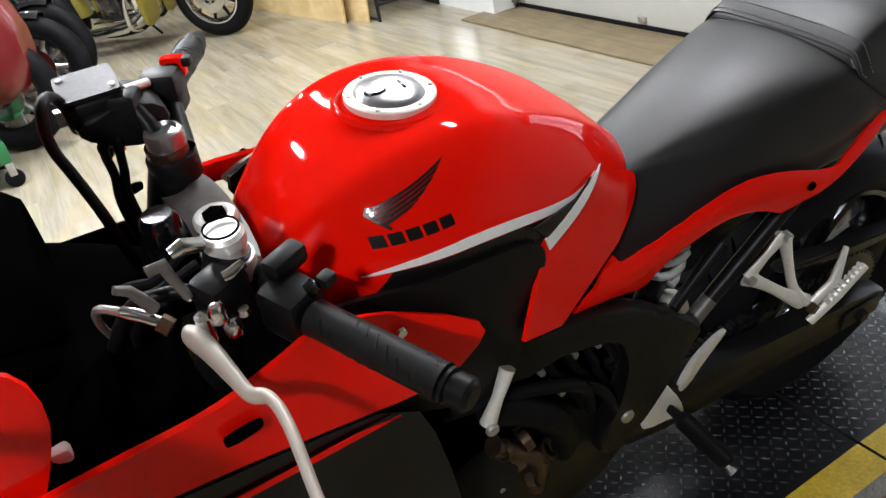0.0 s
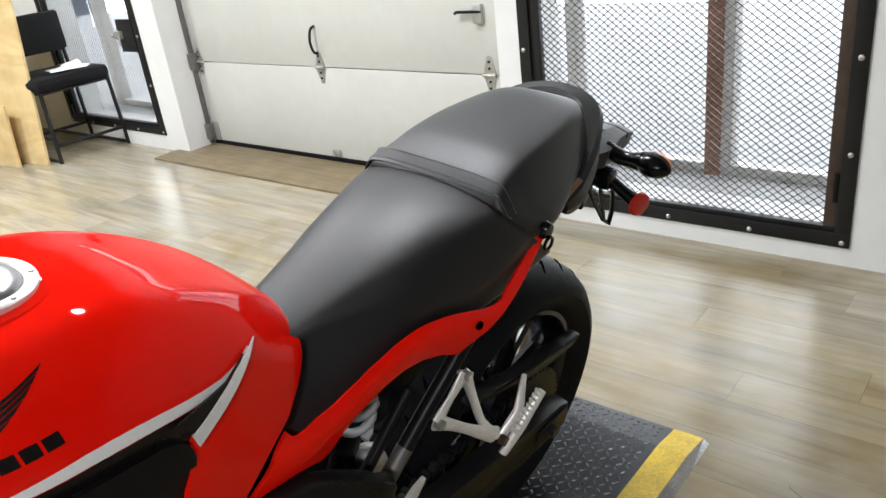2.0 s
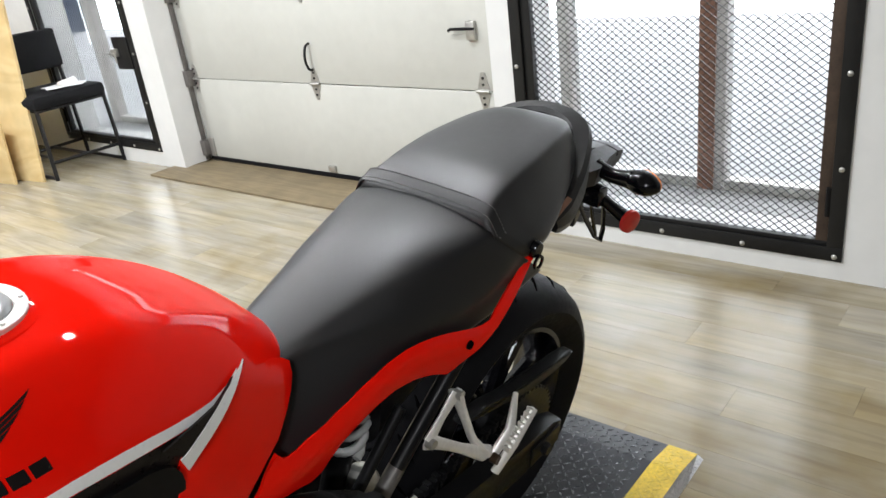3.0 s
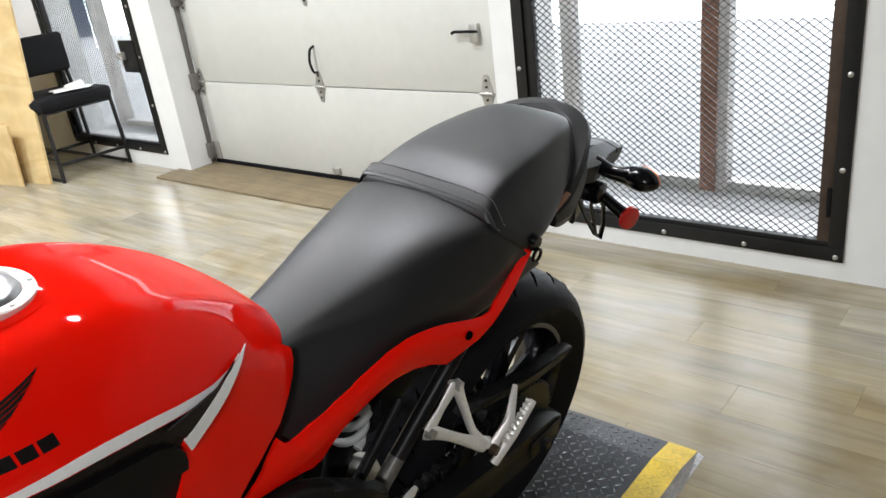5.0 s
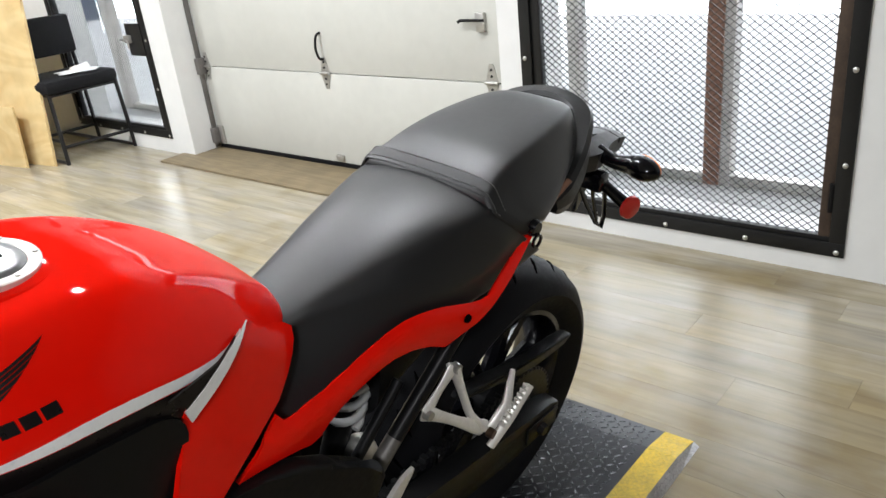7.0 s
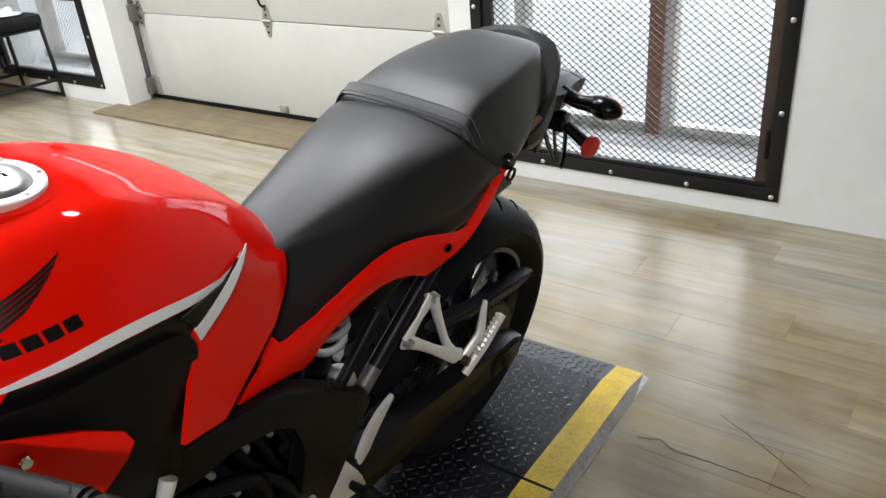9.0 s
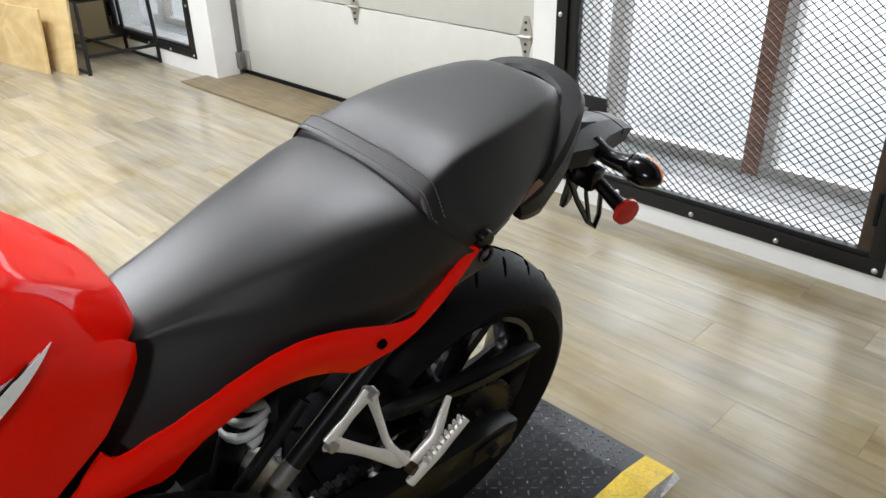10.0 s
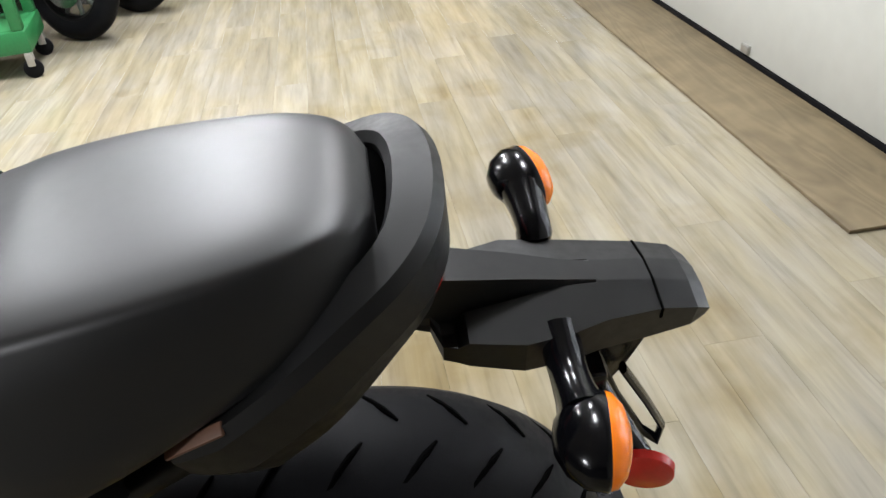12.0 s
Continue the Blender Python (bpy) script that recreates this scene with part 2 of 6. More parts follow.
def plywood_material(name, pale, dark, grain=(0.8, 1, 2.6), bands=9.0, dirt=0.0):
    m = bpy.data.materials.new(name)
    m.use_nodes = True
    n, l = m.node_tree.nodes, m.node_tree.links
    b = n["Principled BSDF"]
    tc, mp = n.new("ShaderNodeTexCoord"), n.new("ShaderNodeMapping")
    mp.inputs["Scale"].default_value = grain
    l.new(tc.outputs["Object"], mp.inputs["Vector"])
    wv = n.new("ShaderNodeTexNoise")
    wv.inputs["Scale"].default_value, wv.inputs["Detail"].default_value, wv.inputs["Distortion"].default_value = 1.6, 2, 1.2
    l.new(mp.outputs[0], wv.inputs["Vector"])
    rings = n.new("ShaderNodeMath")
    rings.operation = "MULTIPLY"
    rings.inputs[1].default_value = bands
    l.new(wv.outputs["Fac"], rings.inputs[0])
    fr = n.new("ShaderNodeMath")
    fr.operation = "PINGPONG"
    fr.inputs[1].default_value = 0.5
    l.new(rings.outputs[0], fr.inputs[0])
    ramp = n.new("ShaderNodeValToRGB")
    ramp.color_ramp.elements[0].color, ramp.color_ramp.elements[1].color = pale, dark
    l.new(fr.outputs[0], ramp.inputs["Fac"])
    spots = n.new("ShaderNodeTexNoise")
    spots.inputs["Scale"].default_value, spots.inputs["Detail"].default_value = 7.0, 8
    l.new(tc.outputs["Object"], spots.inputs["Vector"])
    soil = n.new("ShaderNodeMapRange")
    soil.inputs["From Min"].default_value, soil.inputs["From Max"].default_value = 0.38, 0.62
    soil.inputs["To Min"].default_value, soil.inputs["To Max"].default_value = 1.0 - dirt, 1.0 + 0.3 * dirt
    l.new(spots.outputs["Fac"], soil.inputs["Value"])
    tint = n.new("ShaderNodeVectorMath")
    tint.operation = "SCALE"
    l.new(ramp.outputs["Color"], tint.inputs[0])
    l.new(soil.outputs[0], tint.inputs["Scale"])
    l.new(tint.outputs[0], b.inputs["Base Color"])
    b.inputs["Roughness"].default_value = 0.6
    return m


PLY_FRESH = plywood_material("fresh_plywood", (0.63, 0.48, 0.24, 1), (0.47, 0.30, 0.115, 1), (0.8, 1, 2.2), 4.5, 0.1)
PLY_WORN = plywood_material("old_plywood", (0.205, 0.160, 0.092, 1), (0.115, 0.084, 0.045, 1), (0.55, 4.2, 1), 8.0, 0.16)


# ---- mesh helpers ----
def mesh_of(name, bm, material, smooth=True, angle=40):
    bmesh.ops.recalc_face_normals(bm, faces=bm.faces)
    me = bpy.data.meshes.new(name)
    bm.to_mesh(me)
    bm.free()
    me.materials.append(material)
    if smooth:
        me.polygons.foreach_set("use_smooth", [True] * len(me.polygons))
        me.set_sharp_from_angle(angle=radians(angle))
    return me


def part(name, bm, material, parent, label="", smooth=True, angle=40):
    ob = new(name, mesh_of(name, bm, material, smooth, angle))
    ob.parent = parent
    return tagged(ob, label)


def thing(name, label, category, m=None, group="", kind=""):
    ob = new(name)
    ob.matrix_world = m or Matrix()
    return tagged(ob, label, category, group, kind)


def structure(name, bm, material, label, category="wall", smooth=False):
    return tagged(new(name, mesh_of(name, bm, material, smooth)), label, category, kind="structure")


def add_box(bm, lo, hi, m=None, bevel=0.0, seg=2):
    vs = [bm.verts.new((x, y, z)) for x in (lo[0], hi[0]) for y in (lo[1], hi[1]) for z in (lo[2], hi[2])]
    fs = [bm.faces.new([vs[i] for i in f]) for f in ((0, 1, 3, 2), (4, 6, 7, 5), (0, 4, 5, 1), (2, 3, 7, 6), (0, 2, 6, 4), (1, 5, 7, 3))]
    if bevel:
        es = {e for f in fs for e in f.edges}
        r = bmesh.ops.bevel(bm, geom=list(es), offset=bevel, segments=seg, affect="EDGES", profile=0.5)
        vs = list({v for f in r["faces"] for v in f.verts} | {v for v in vs if v.is_valid})
    if m is not None:
        bmesh.ops.transform(bm, matrix=m, verts=vs)
    return bm


def box(lo, hi, bevel=0.0, m=None):
    return add_box(bmesh.new(), lo, hi, m, bevel)


def add_rings(bm, rings, closed=True, cap=True):
    rows = [[bm.verts.new(p) for p in r] for r in rings]
    n = len(rows[0])
    for a, b in zip(rows, rows[1:]):
        for i in range(n if closed else n - 1):
            bm.faces.new((a[i], a[(i + 1) % n], b[(i + 1) % n], b[i]))
    if cap and closed:
        bm.faces.new(rows[0][::-1])
        bm.faces.new(rows[-1])
    return bm


def add_tube(bm, pts, radii, n=12, flat=1.0):
    """A tube along points; radii one number or one for each point."""
    pts = [Vector(p) for p in pts]
    if not isinstance(radii, (list, tuple)):
        radii = [radii] * len(pts)
    rings, side = [], None
    for i, p in enumerate(pts):
        d = (pts[min(i + 1, len(pts) - 1)] - pts[max(i - 1, 0)]).normalized()
        ref = side if side is not None else (Vector((0, 0, 1)) if abs(d.z) < 0.9 else Vector((1, 0, 0)))
        u = (ref - d * ref.dot(d)).normalized()
        side = u
        v = d.cross(u)
        rings.append([p + radii[i] * (u * math.cos(a) + v * math.sin(a) * flat) for a in (2 * math.pi * k / n for k in range(n))])
    return add_rings(bm, rings)


def tube(pts, radii, n=12, flat=1.0):
    return add_tube(bmesh.new(), pts, radii, n, flat)


def smooth_path(pts, steps=6):
    pts = np.array(pts, float)
    out = []
    for i in range(len(pts) - 1):
        a, b = pts[i], pts[i + 1]
        ta = (pts[i + 1] - pts[max(i - 1, 0)]) / 2
        tb = (pts[min(i + 2, len(pts) - 1)] - pts[i]) / 2
        for s in np.linspace(0, 1, steps, endpoint=False):
            out.append((2 * s**3 - 3 * s**2 + 1) * a + (s**3 - 2 * s**2 + s) * ta + (3 * s**2 - 2 * s**3) * b + (s**3 - s**2) * tb)
    out.append(pts[-1])
    return [tuple(p) for p in out]


def along_y(stations, step=0.008):
    """Rows resampled smoothly along their first number, whatever their spacing."""
    p = np.array(stations, float)
    d = np.diff(p, axis=0) / np.diff(p[:, :1], axis=0)
    h = np.diff(p[:, 0])
    slope = [d[0]] + [(d[i] * h[i + 1] + d[i + 1] * h[i]) / (h[i] + h[i + 1]) for i in range(len(d) - 1)] + [d[-1]]
    out = []
    for i in range(len(d)):
        n = max(2, int(h[i] / step))
        for k in range(n):
            u = k / n
            out.append((2 * u**3 - 3 * u**2 + 1) * p[i] + (u**3 - 2 * u**2 + u) * h[i] * slope[i] + (3 * u**2 - 2 * u**3) * p[i + 1] + (u**3 - u**2) * h[i] * slope[i + 1])
    return [tuple(v) for v in out + [p[-1]]]


def revolve(profile, axis="X", n=48, m=None, closed=False):
    """profile: (offset along the axis, radius)."""
    bm = bmesh.new()
    rings = []
    for k in range(n):
        a = 2 * math.pi * k / n
        c, s = math.cos(a), math.sin(a)
        rings.append([{"X": (o, r * c, r * s), "Y": (r * c, o, r * s), "Z": (r * c, r * s, o)}[axis] for o, r in profile])
    rows = [[bm.verts.new(p) for p in r] for r in rings]
    last = len(profile) if closed else len(profile) - 1
    for k in range(n):
        a, b = rows[k], rows[(k + 1) % n]
        for i in range(last):
            bm.faces.new((a[i], a[(i + 1) % len(a)], b[(i + 1) % len(a)], b[i]))
    bmesh.ops.remove_doubles(bm, verts=bm.verts, dist=1e-5)
    if m is not None:
        bmesh.ops.transform(bm, matrix=m, verts=bm.verts)
    return bm


def body_rings(stations, steps=6, n=40, shear=None):
    """Closed cross-sections along y. A station: y, top, bottom, half width, height of the width, upper and lower squareness."""
    rings = []
    for y, zt, zb, w, zw, nt, nb in smooth_path(stations, steps):
        ring = []
        for k in range(n):
            a = 2 * math.pi * k / n
            c, s = math.cos(a), math.sin(a)
            e = 2 / (nt if s >= 0 else nb)
            x = w * math.copysign(abs(c) ** e, c)
            z = zw + ((zt - zw) if s >= 0 else (zw - zb)) * math.copysign(abs(s) ** e, s)
            ring.append((x, y + (shear(y, z, zt) if shear else 0), z))
        rings.append(ring)
    return rings


def body(stations, steps=6, n=40, shear=None):
    return add_rings(bmesh.new(), body_rings(stations, steps, n, shear))


def rounded(poly, times=2):
    for _ in range(times):
        out = []
        for i, p in enumerate(poly):
            q = poly[(i + 1) % len(poly)]
            out += [(0.75 * p[0] + 0.25 * q[0], 0.75 * p[1] + 0.25 * q[1]), (0.25 * p[0] + 0.75 * q[0], 0.25 * p[1] + 0.75 * q[1])]
        poly = out
    return poly


def inside(poly, x, y):
    hit = False
    for i in range(len(poly)):
        (x1, y1), (x2, y2) = poly[i], poly[(i + 1) % len(poly)]
        if (y1 > y) != (y2 > y) and x < (x2 - x1) * (y - y1) / (y2 - y1) + x1:
            hit = not hit
    return hit


def sheet(poly, place, step=0.012):
    """A flat outline in two coordinates, filled with a fine net and laid into space by place(u, v)."""
    edge = []
    for i, p in enumerate(poly):
        q = poly[(i + 1) % len(poly)]
        k = max(1, int(math.dist(p, q) / step))
        edge += [(p[0] + (q[0] - p[0]) * j / k, p[1] + (q[1] - p[1]) * j / k) for j in range(k)]
    us, vs = [p[0] for p in poly], [p[1] for p in poly]
    pts = [Vector(p) for p in edge]
    for u in np.arange(min(us) + step / 2, max(us), step):
        for v in np.arange(min(vs) + step / 2, max(vs), step):
            if inside(poly, u, v) and min((u - e[0]) ** 2 + (v - e[1]) ** 2 for e in edge) > (step * 0.5) ** 2:
                pts.append(Vector((u, v)))
    co, _, faces, *_ = delaunay_2d_cdt(pts, [], [list(range(len(edge)))], 1, 1e-6)
    bm = bmesh.new()
    vs = [bm.verts.new(place(p[0], p[1])) for p in co]
    for f in faces:
        bm.faces.new([vs[i] for i in f])
    return bm


def thicken(bm, amount):
    bmesh.ops.recalc_face_normals(bm, faces=bm.faces)
    bmesh.ops.solidify(bm, geom=list(bm.faces), thickness=amount)
    return bm


def panel(poly, xf, thick=0.006, side=1, step=0.015, soft=1):
    """A body panel: outline in y and z, its distance from the bike's middle by xf(y, z)."""
    return thicken(sheet(rounded(poly, soft) if soft else poly, lambda y, z: (side * xf(y, z), y, z), step), thick)

# ---- the room ----
WY, DY = 3.14, 3.335          # wall face and garage door face
X0, X1, Y0, TOP = -12.0, 5.0, -7.0, 3.6


def wall_piece(name, x0, x1, z0, z1, label):
    return structure(name, box((x0, WY, z0), (x1, WY + 0.24, z1)), WALL, label)


OPEN_L, OPEN_G, OPEN_R = (-5.68, -4.493), (-4.232, -1.755), (-1.607, -0.420)
wall_piece("wall_north", X0, OPEN_L[0], 0, TOP, "white painted wall beside the steel mesh doors")
wall_piece("wall_north_pier", OPEN_L[1], OPEN_G[0], 0, TOP, "white painted pier between mesh door and garage door")
wall_piece("wall_north_post", OPEN_G[1], OPEN_R[0], 0, TOP, "narrow white painted pier beside the garage door")
wall_piece("wall_north_end", OPEN_R[1], X1, 0, TOP, "plain white painted wall")
wall_piece("wall_north_lintel", OPEN_L[0], OPEN_L[1], 2.15, TOP, "white wall above the mesh door")
wall_piece("wall_north_sill", OPEN_L[0], OPEN_L[1], 0, 0.125, "low white sill under the mesh door")
wall_piece("wall_north_header", OPEN_G[0], OPEN_G[1], 2.2, TOP, "white wall above the garage door")
wall_piece("wall_north_top", OPEN_R[0], OPEN_R[1], 2.15, TOP, "white wall above the mesh door")
wall_piece("wall_north_kerb", OPEN_R[0], OPEN_R[1], 0, 0.105, "low white kerb under the mesh door")
# three unseen walls, added dark so black parts reflect little
structure("wall_south", box((X0, Y0 - 0.2, 0), (X1, Y0, TOP)), FAR_WALL, "unseen dark grey wall closing the workshop, cuts bounce light")
structure("wall_east", box((X1, Y0 - 0.2, 0), (X1 + 0.2, WY + 0.24, TOP)), FAR_WALL, "unseen dark grey side wall of the workshop, cuts bounce light")
structure("wall_west", box((X0 - 0.2, Y0 - 0.2, 0), (X0, WY + 0.24, TOP)), FAR_WALL, "unseen dark grey far wall of the workshop, cuts bounce light")
# unseen ceiling; its grey sets how much light falls back on the seat
structure("ceiling", box((X0 - 0.2, Y0 - 0.2, TOP), (X1 + 0.2, WY + 0.24, TOP + 0.15)), CEILING, "unseen grey workshop ceiling, tone set for bounce light", "ceiling")
structure("ground", box((-60, WY + 0.2, -0.12), (60, 60, -0.03)), CONCRETE, "pale concrete yard outside the doors", "ground")
floor = structure("floor", box((X0 - 0.2, Y0 - 0.2, -0.1), (X1 + 0.2, WY + 0.24, -0.006)), CONCRETE, "wood-look vinyl plank floor in beige and grey", "floor")
structure("backdrop", box((-16, 9.0, -1), (12, 9.1, 7)), DAYLIGHT, "bright overcast daylight beyond the doors", "backdrop")

# plywood threshold
bm = box((-4.37, 2.962, 0), (-1.735, 3.345, 0.013), 0.003)
tagged(new("threshold_board", mesh_of("threshold_board", bm, PLY_WORN)), "worn brown plywood strip on the floor along the garage door", "board")


def garage_door():
    x0, x1 = OPEN_G[0] + 0.015, OPEN_G[1] - 0.015
    th = thing("garage_door", "closed cream sectional garage door with galvanised hinges", "garage door", kind="structure")
    z = 0.035
    for k in range(4):
        part("door_section", box((x0, DY, z + 0.002), (x1, DY + 0.045, z + 0.508), 0.004), DOOR_PAINT, th)
        z += 0.511
    part("bottom_seal", box((x0, DY - 0.004, 0.006), (x1, DY + 0.04, 0.034), 0.004), RUBBER, th, "black rubber seal")
    xm = (x0 + x1) / 2 - 0.075
    for k in range(1, 4):
        zc = 0.036 + 0.511 * k
        for xc in (x0 + 0.04, xm, -1.945):
            bm = bmesh.new()
            pl = [(xc - 0.034, zc + 0.005), (xc - 0.012, zc + 0.085), (xc + 0.012, zc + 0.085), (xc + 0.034, zc + 0.005), (xc + 0.034, zc - 0.005), (xc + 0.012, zc - 0.085), (xc - 0.012, zc - 0.085), (xc - 0.034, zc - 0.005)]
            add_rings(bm, [[(x, DY - 0.001, zz) for x, zz in pl], [(x, DY - 0.004, zz) for x, zz in pl]])
            add_tube(bm, [(xc - 0.036, DY - 0.01, zc), (xc + 0.036, DY - 0.01, zc)], 0.008, 10)
            hinge = part("hinge", bm, GALV, th)
            bm = bmesh.new()
            for zz in (zc + 0.06, zc - 0.06, zc + 0.03, zc - 0.03):
                add_tube(bm, [(xc, DY - 0.003, zz), (xc, DY - 0.009, zz)], 0.006, 6)
            part("bolt", bm, STEEL_BLACK, hinge)
    # pull handle above the first seam
    zc = 0.547
    bm = bmesh.new()
    add_tube(bm, smooth_path([(xm, DY, zc + 0.215), (xm, DY - 0.03, zc + 0.2), (xm, DY - 0.045, zc + 0.14), (xm, DY - 0.03, zc + 0.085), (xm, DY, zc + 0.075)]), 0.007, 8)
    part("pull_handle", bm, DARK_METAL, th)
    # slide lock
    zc, xc = 0.815, -1.985
    bm = box((xc - 0.016, DY - 0.022, zc - 0.038), (xc + 0.03, DY, zc + 0.045), 0.003)
    lock = part("slide_lock", bm, GALV, th)
    part("lock_bar", tube([(xc - 0.11, DY - 0.03, zc + 0.004), (xc - 0.10, DY - 0.024, zc + 0.012), (xc + 0.03, DY - 0.018, zc + 0.012)], 0.007, 8), DARK_METAL, lock)
    # floor bracket and corner brackets
    part("bottom_bracket", box((xm - 0.012, DY - 0.016, 0.05), (xm + 0.045, DY, 0.085), 0.003), GALV, th)
    for sx in (x0, x1 - 0.07):
        part("corner_bracket", box((sx, DY - 0.012, 0.04), (sx + 0.07, DY, 0.16), 0.003), GALV, th)
    for sx, d in ((x0 - 0.005, 1), (x1 + 0.005, -1)):
        bm = bmesh.new()
        add_box(bm, (sx - 0.005, DY - 0.040, 0.02), (sx + 0.005, DY - 0.006, 2.2), bevel=0.002)
        for zz in (0.1, 0.55, 1.06, 1.57):
            add_box(bm, (sx - 0.014 + (0 if d > 0 else -0.02), DY - 0.05, zz - 0.05), (sx + 0.014 + (0.02 if d > 0 else 0), DY - 0.002, zz + 0.05), bevel=0.002)
        part("track", bm, TRACK, th)
    return th


garage_door()


def expanded_mesh(x0, x1, z0, z1, y, cw=0.033, ch=0.0128, t=0.0019):
    """Diamond steel mesh as one net of flat strands."""
    verts, faces = [], []
    nx, nz = int((x1 - x0) / cw), int((z1 - z0) / ch)
    cw, ch = (x1 - x0) / nx, (z1 - z0) / nz

    def strand(a, b, y0, y1):
        d = Vector((b[0] - a[0], b[1] - a[1])).normalized()
        px, pz = -d.y * t * 0.5, d.x * t * 0.5
        i = len(verts)
        for p, yy in ((a, y0), (b, y1)):
            verts.extend([(p[0] + px, yy - t, p[1] + pz), (p[0] - px, yy - t, p[1] - pz), (p[0] - px, yy + t, p[1] - pz), (p[0] + px, yy + t, p[1] + pz)])
        for k in range(4):
            faces.append((i + k, i + (k + 1) % 4, i + 4 + (k + 1) % 4, i + 4 + k))

    for r in range(nz):
        for c in range(nx):
            x, z = x0 + c * cw, z0 + r * ch
            if (r % 2) == 0:
                strand((x, z), (x + cw / 2, z + ch), y - 0.002, y + 0.002)
                strand((x + cw / 2, z + ch), (x + cw, z), y + 0.002, y - 0.002)
            else:
                strand((x + cw / 2, z), (x, z + ch), y + 0.002, y - 0.002)
                strand((x + cw / 2, z), (x + cw, z + ch), y + 0.002, y - 0.002)
    me = bpy.data.meshes.new("mesh")
    me.from_pydata(verts, [], faces)
    me.materials.append(STEEL_BLACK)
    return me


def mesh_door(name, x0, x1, z0, z1, label, lock_x, lock_z, hinge_side, cell=(0.033, 0.0128, 0.0022)):
    """A steel frame bolted on the wall with a mesh door in it."""
    th = thing(name, label, "mesh door", kind="structure")
    y = WY
    f, g = 0.05, 0.045
    for a, b in (((x0, y - 0.007, z0), (x1, y, z0 + f)), ((x0, y - 0.007, z1 - f), (x1, y, z1)), ((x0, y - 0.0068, z0 + f), (x0 + f, y, z1 - f)), ((x1 - f, y - 0.0068, z0 + f), (x1, y, z1 - f))):
        part("frame_bar", box(a, b, 0.0015), STEEL_BLACK, th)
    # bolts about a foot apart
    bl = revolve([(0.0, 0.0), (0.0, 0.0095), (-0.003, 0.009), (-0.006, 0.005), (-0.007, 0.0)], "Y", 10)
    bme = mesh_of("bolt", bl, GALV)
    spots = [(x1 - 0.024 - 0.305 * k, z0 + 0.017) for k in range(int((x1 - x0) / 0.305) + 1)]
    spots += [(xx, z0 + 0.017 + 0.31 * k) for xx in (x0 + 0.02, x1 - 0.024) for k in range(1, 7)]
    for bx_, bz_ in spots:
        ob = new("bolt", bme)
        ob.location, ob.parent = (bx_, y - 0.007, bz_), th
    # the hinged leaf
    i0, i1, j0, j1 = x0 + f - 0.005, x1 - f + 0.005, z0 + f - 0.004, z1 - f + 0.004
    for a, b in (((i0, y + 0.004, j0), (i1, y + 0.036, j0 + 0.02)), ((i0, y + 0.004, j1 - g), (i1, y + 0.036, j1)), ((i0, y + 0.0042, j0 + 0.02), (i0 + g, y + 0.036, j1 - g)), ((i1 - g, y + 0.0042, j0 + 0.02), (i1, y + 0.036, j1 - g))):
        part("leaf_bar", box(a, b, 0.002), RUST if hinge_side > 0 and a[0] > (i0 + i1) / 2 else STEEL_BLACK, th, "rusty brown steel bar" if hinge_side > 0 and a[0] > (i0 + i1) / 2 else "")
    me = expanded_mesh(i0 + g - 0.01, i1 - g + 0.01, j0 + 0.012, j1 - g + 0.01, y + 0.022, *cell)
    ob = new("mesh", me)
    ob.parent = th
    tagged(ob, "diamond expanded steel mesh")
    hx = i1 - 0.012 if hinge_side > 0 else i0 + 0.012
    for zz in (0.28, 1.2, 2.0):
        part("hinge", tube([(hx, y - 0.002, zz - 0.05), (hx, y - 0.002, zz + 0.05)], 0.009, 10), DARK_METAL, th)
    k = 1.0 if hinge_side > 0 else 1.35
    lp = part("lock_plate", box((lock_x, y - 0.006, lock_z - 0.075 * k), (lock_x + 0.13 * k, y + 0.003, lock_z + 0.075 * k), 0.002), STEEL_BLACK, th)
    lb = box((lock_x - 0.01, y - 0.03, lock_z - 0.02), (lock_x + 0.055, y - 0.006, lock_z + 0.03), 0.004)
    part("latch", lb, GALV, lp)
    part("latch_handle", tube(smooth_path([(lock_x - 0.06, y - 0.02, lock_z), (lock_x, y - 0.04, lock_z), (lock_x + 0.05, y - 0.04, lock_z - 0.004), (lock_x + 0.055, y - 0.04, lock_z - 0.06)], 4), 0.006, 8), GALV, lp)
    return th


mesh_door("security_door_1", -1.645, -0.382, 0.07, 2.2, "closed black steel security door with diamond mesh", -1.53, 0.355, 1)
mesh_door("security_door_2", -5.72, -4.455, 0.10, 2.2, "closed black steel security door with mesh behind a chair", -4.70, 0.74, -1, (0.030, 0.0125, 0.0011))


def shopfront(name, x0, x1, posts):
    """The timber-framed glazing outside a mesh door, with its ledge."""
    th = thing(name, "old brown timber glazing frame outside the mesh door", "window", kind="structure")
    part("window_sill", box((x0 - 0.2, WY + 0.24, -0.02), (x1 + 0.2, 3.80, 0.085), 0.006), CONCRETE, th, "grey concrete ledge")
    for a, b, mtl in posts:
        part("window_frame", box((a, 3.62, 0.085), (b, 3.70, 2.4), 0.004), mtl, th)
    part("window_rail", box((x0 - 0.2, 3.625, 0.086), (x1 + 0.2, 3.695, 0.135), 0.004), GALV, th)
    pane = part("pane", box((x0 - 0.2, 3.655, 0.135), (x1 + 0.2, 3.661, 2.4)), GLASS, th, "clear glass")
    pane.visible_shadow = False
    return th


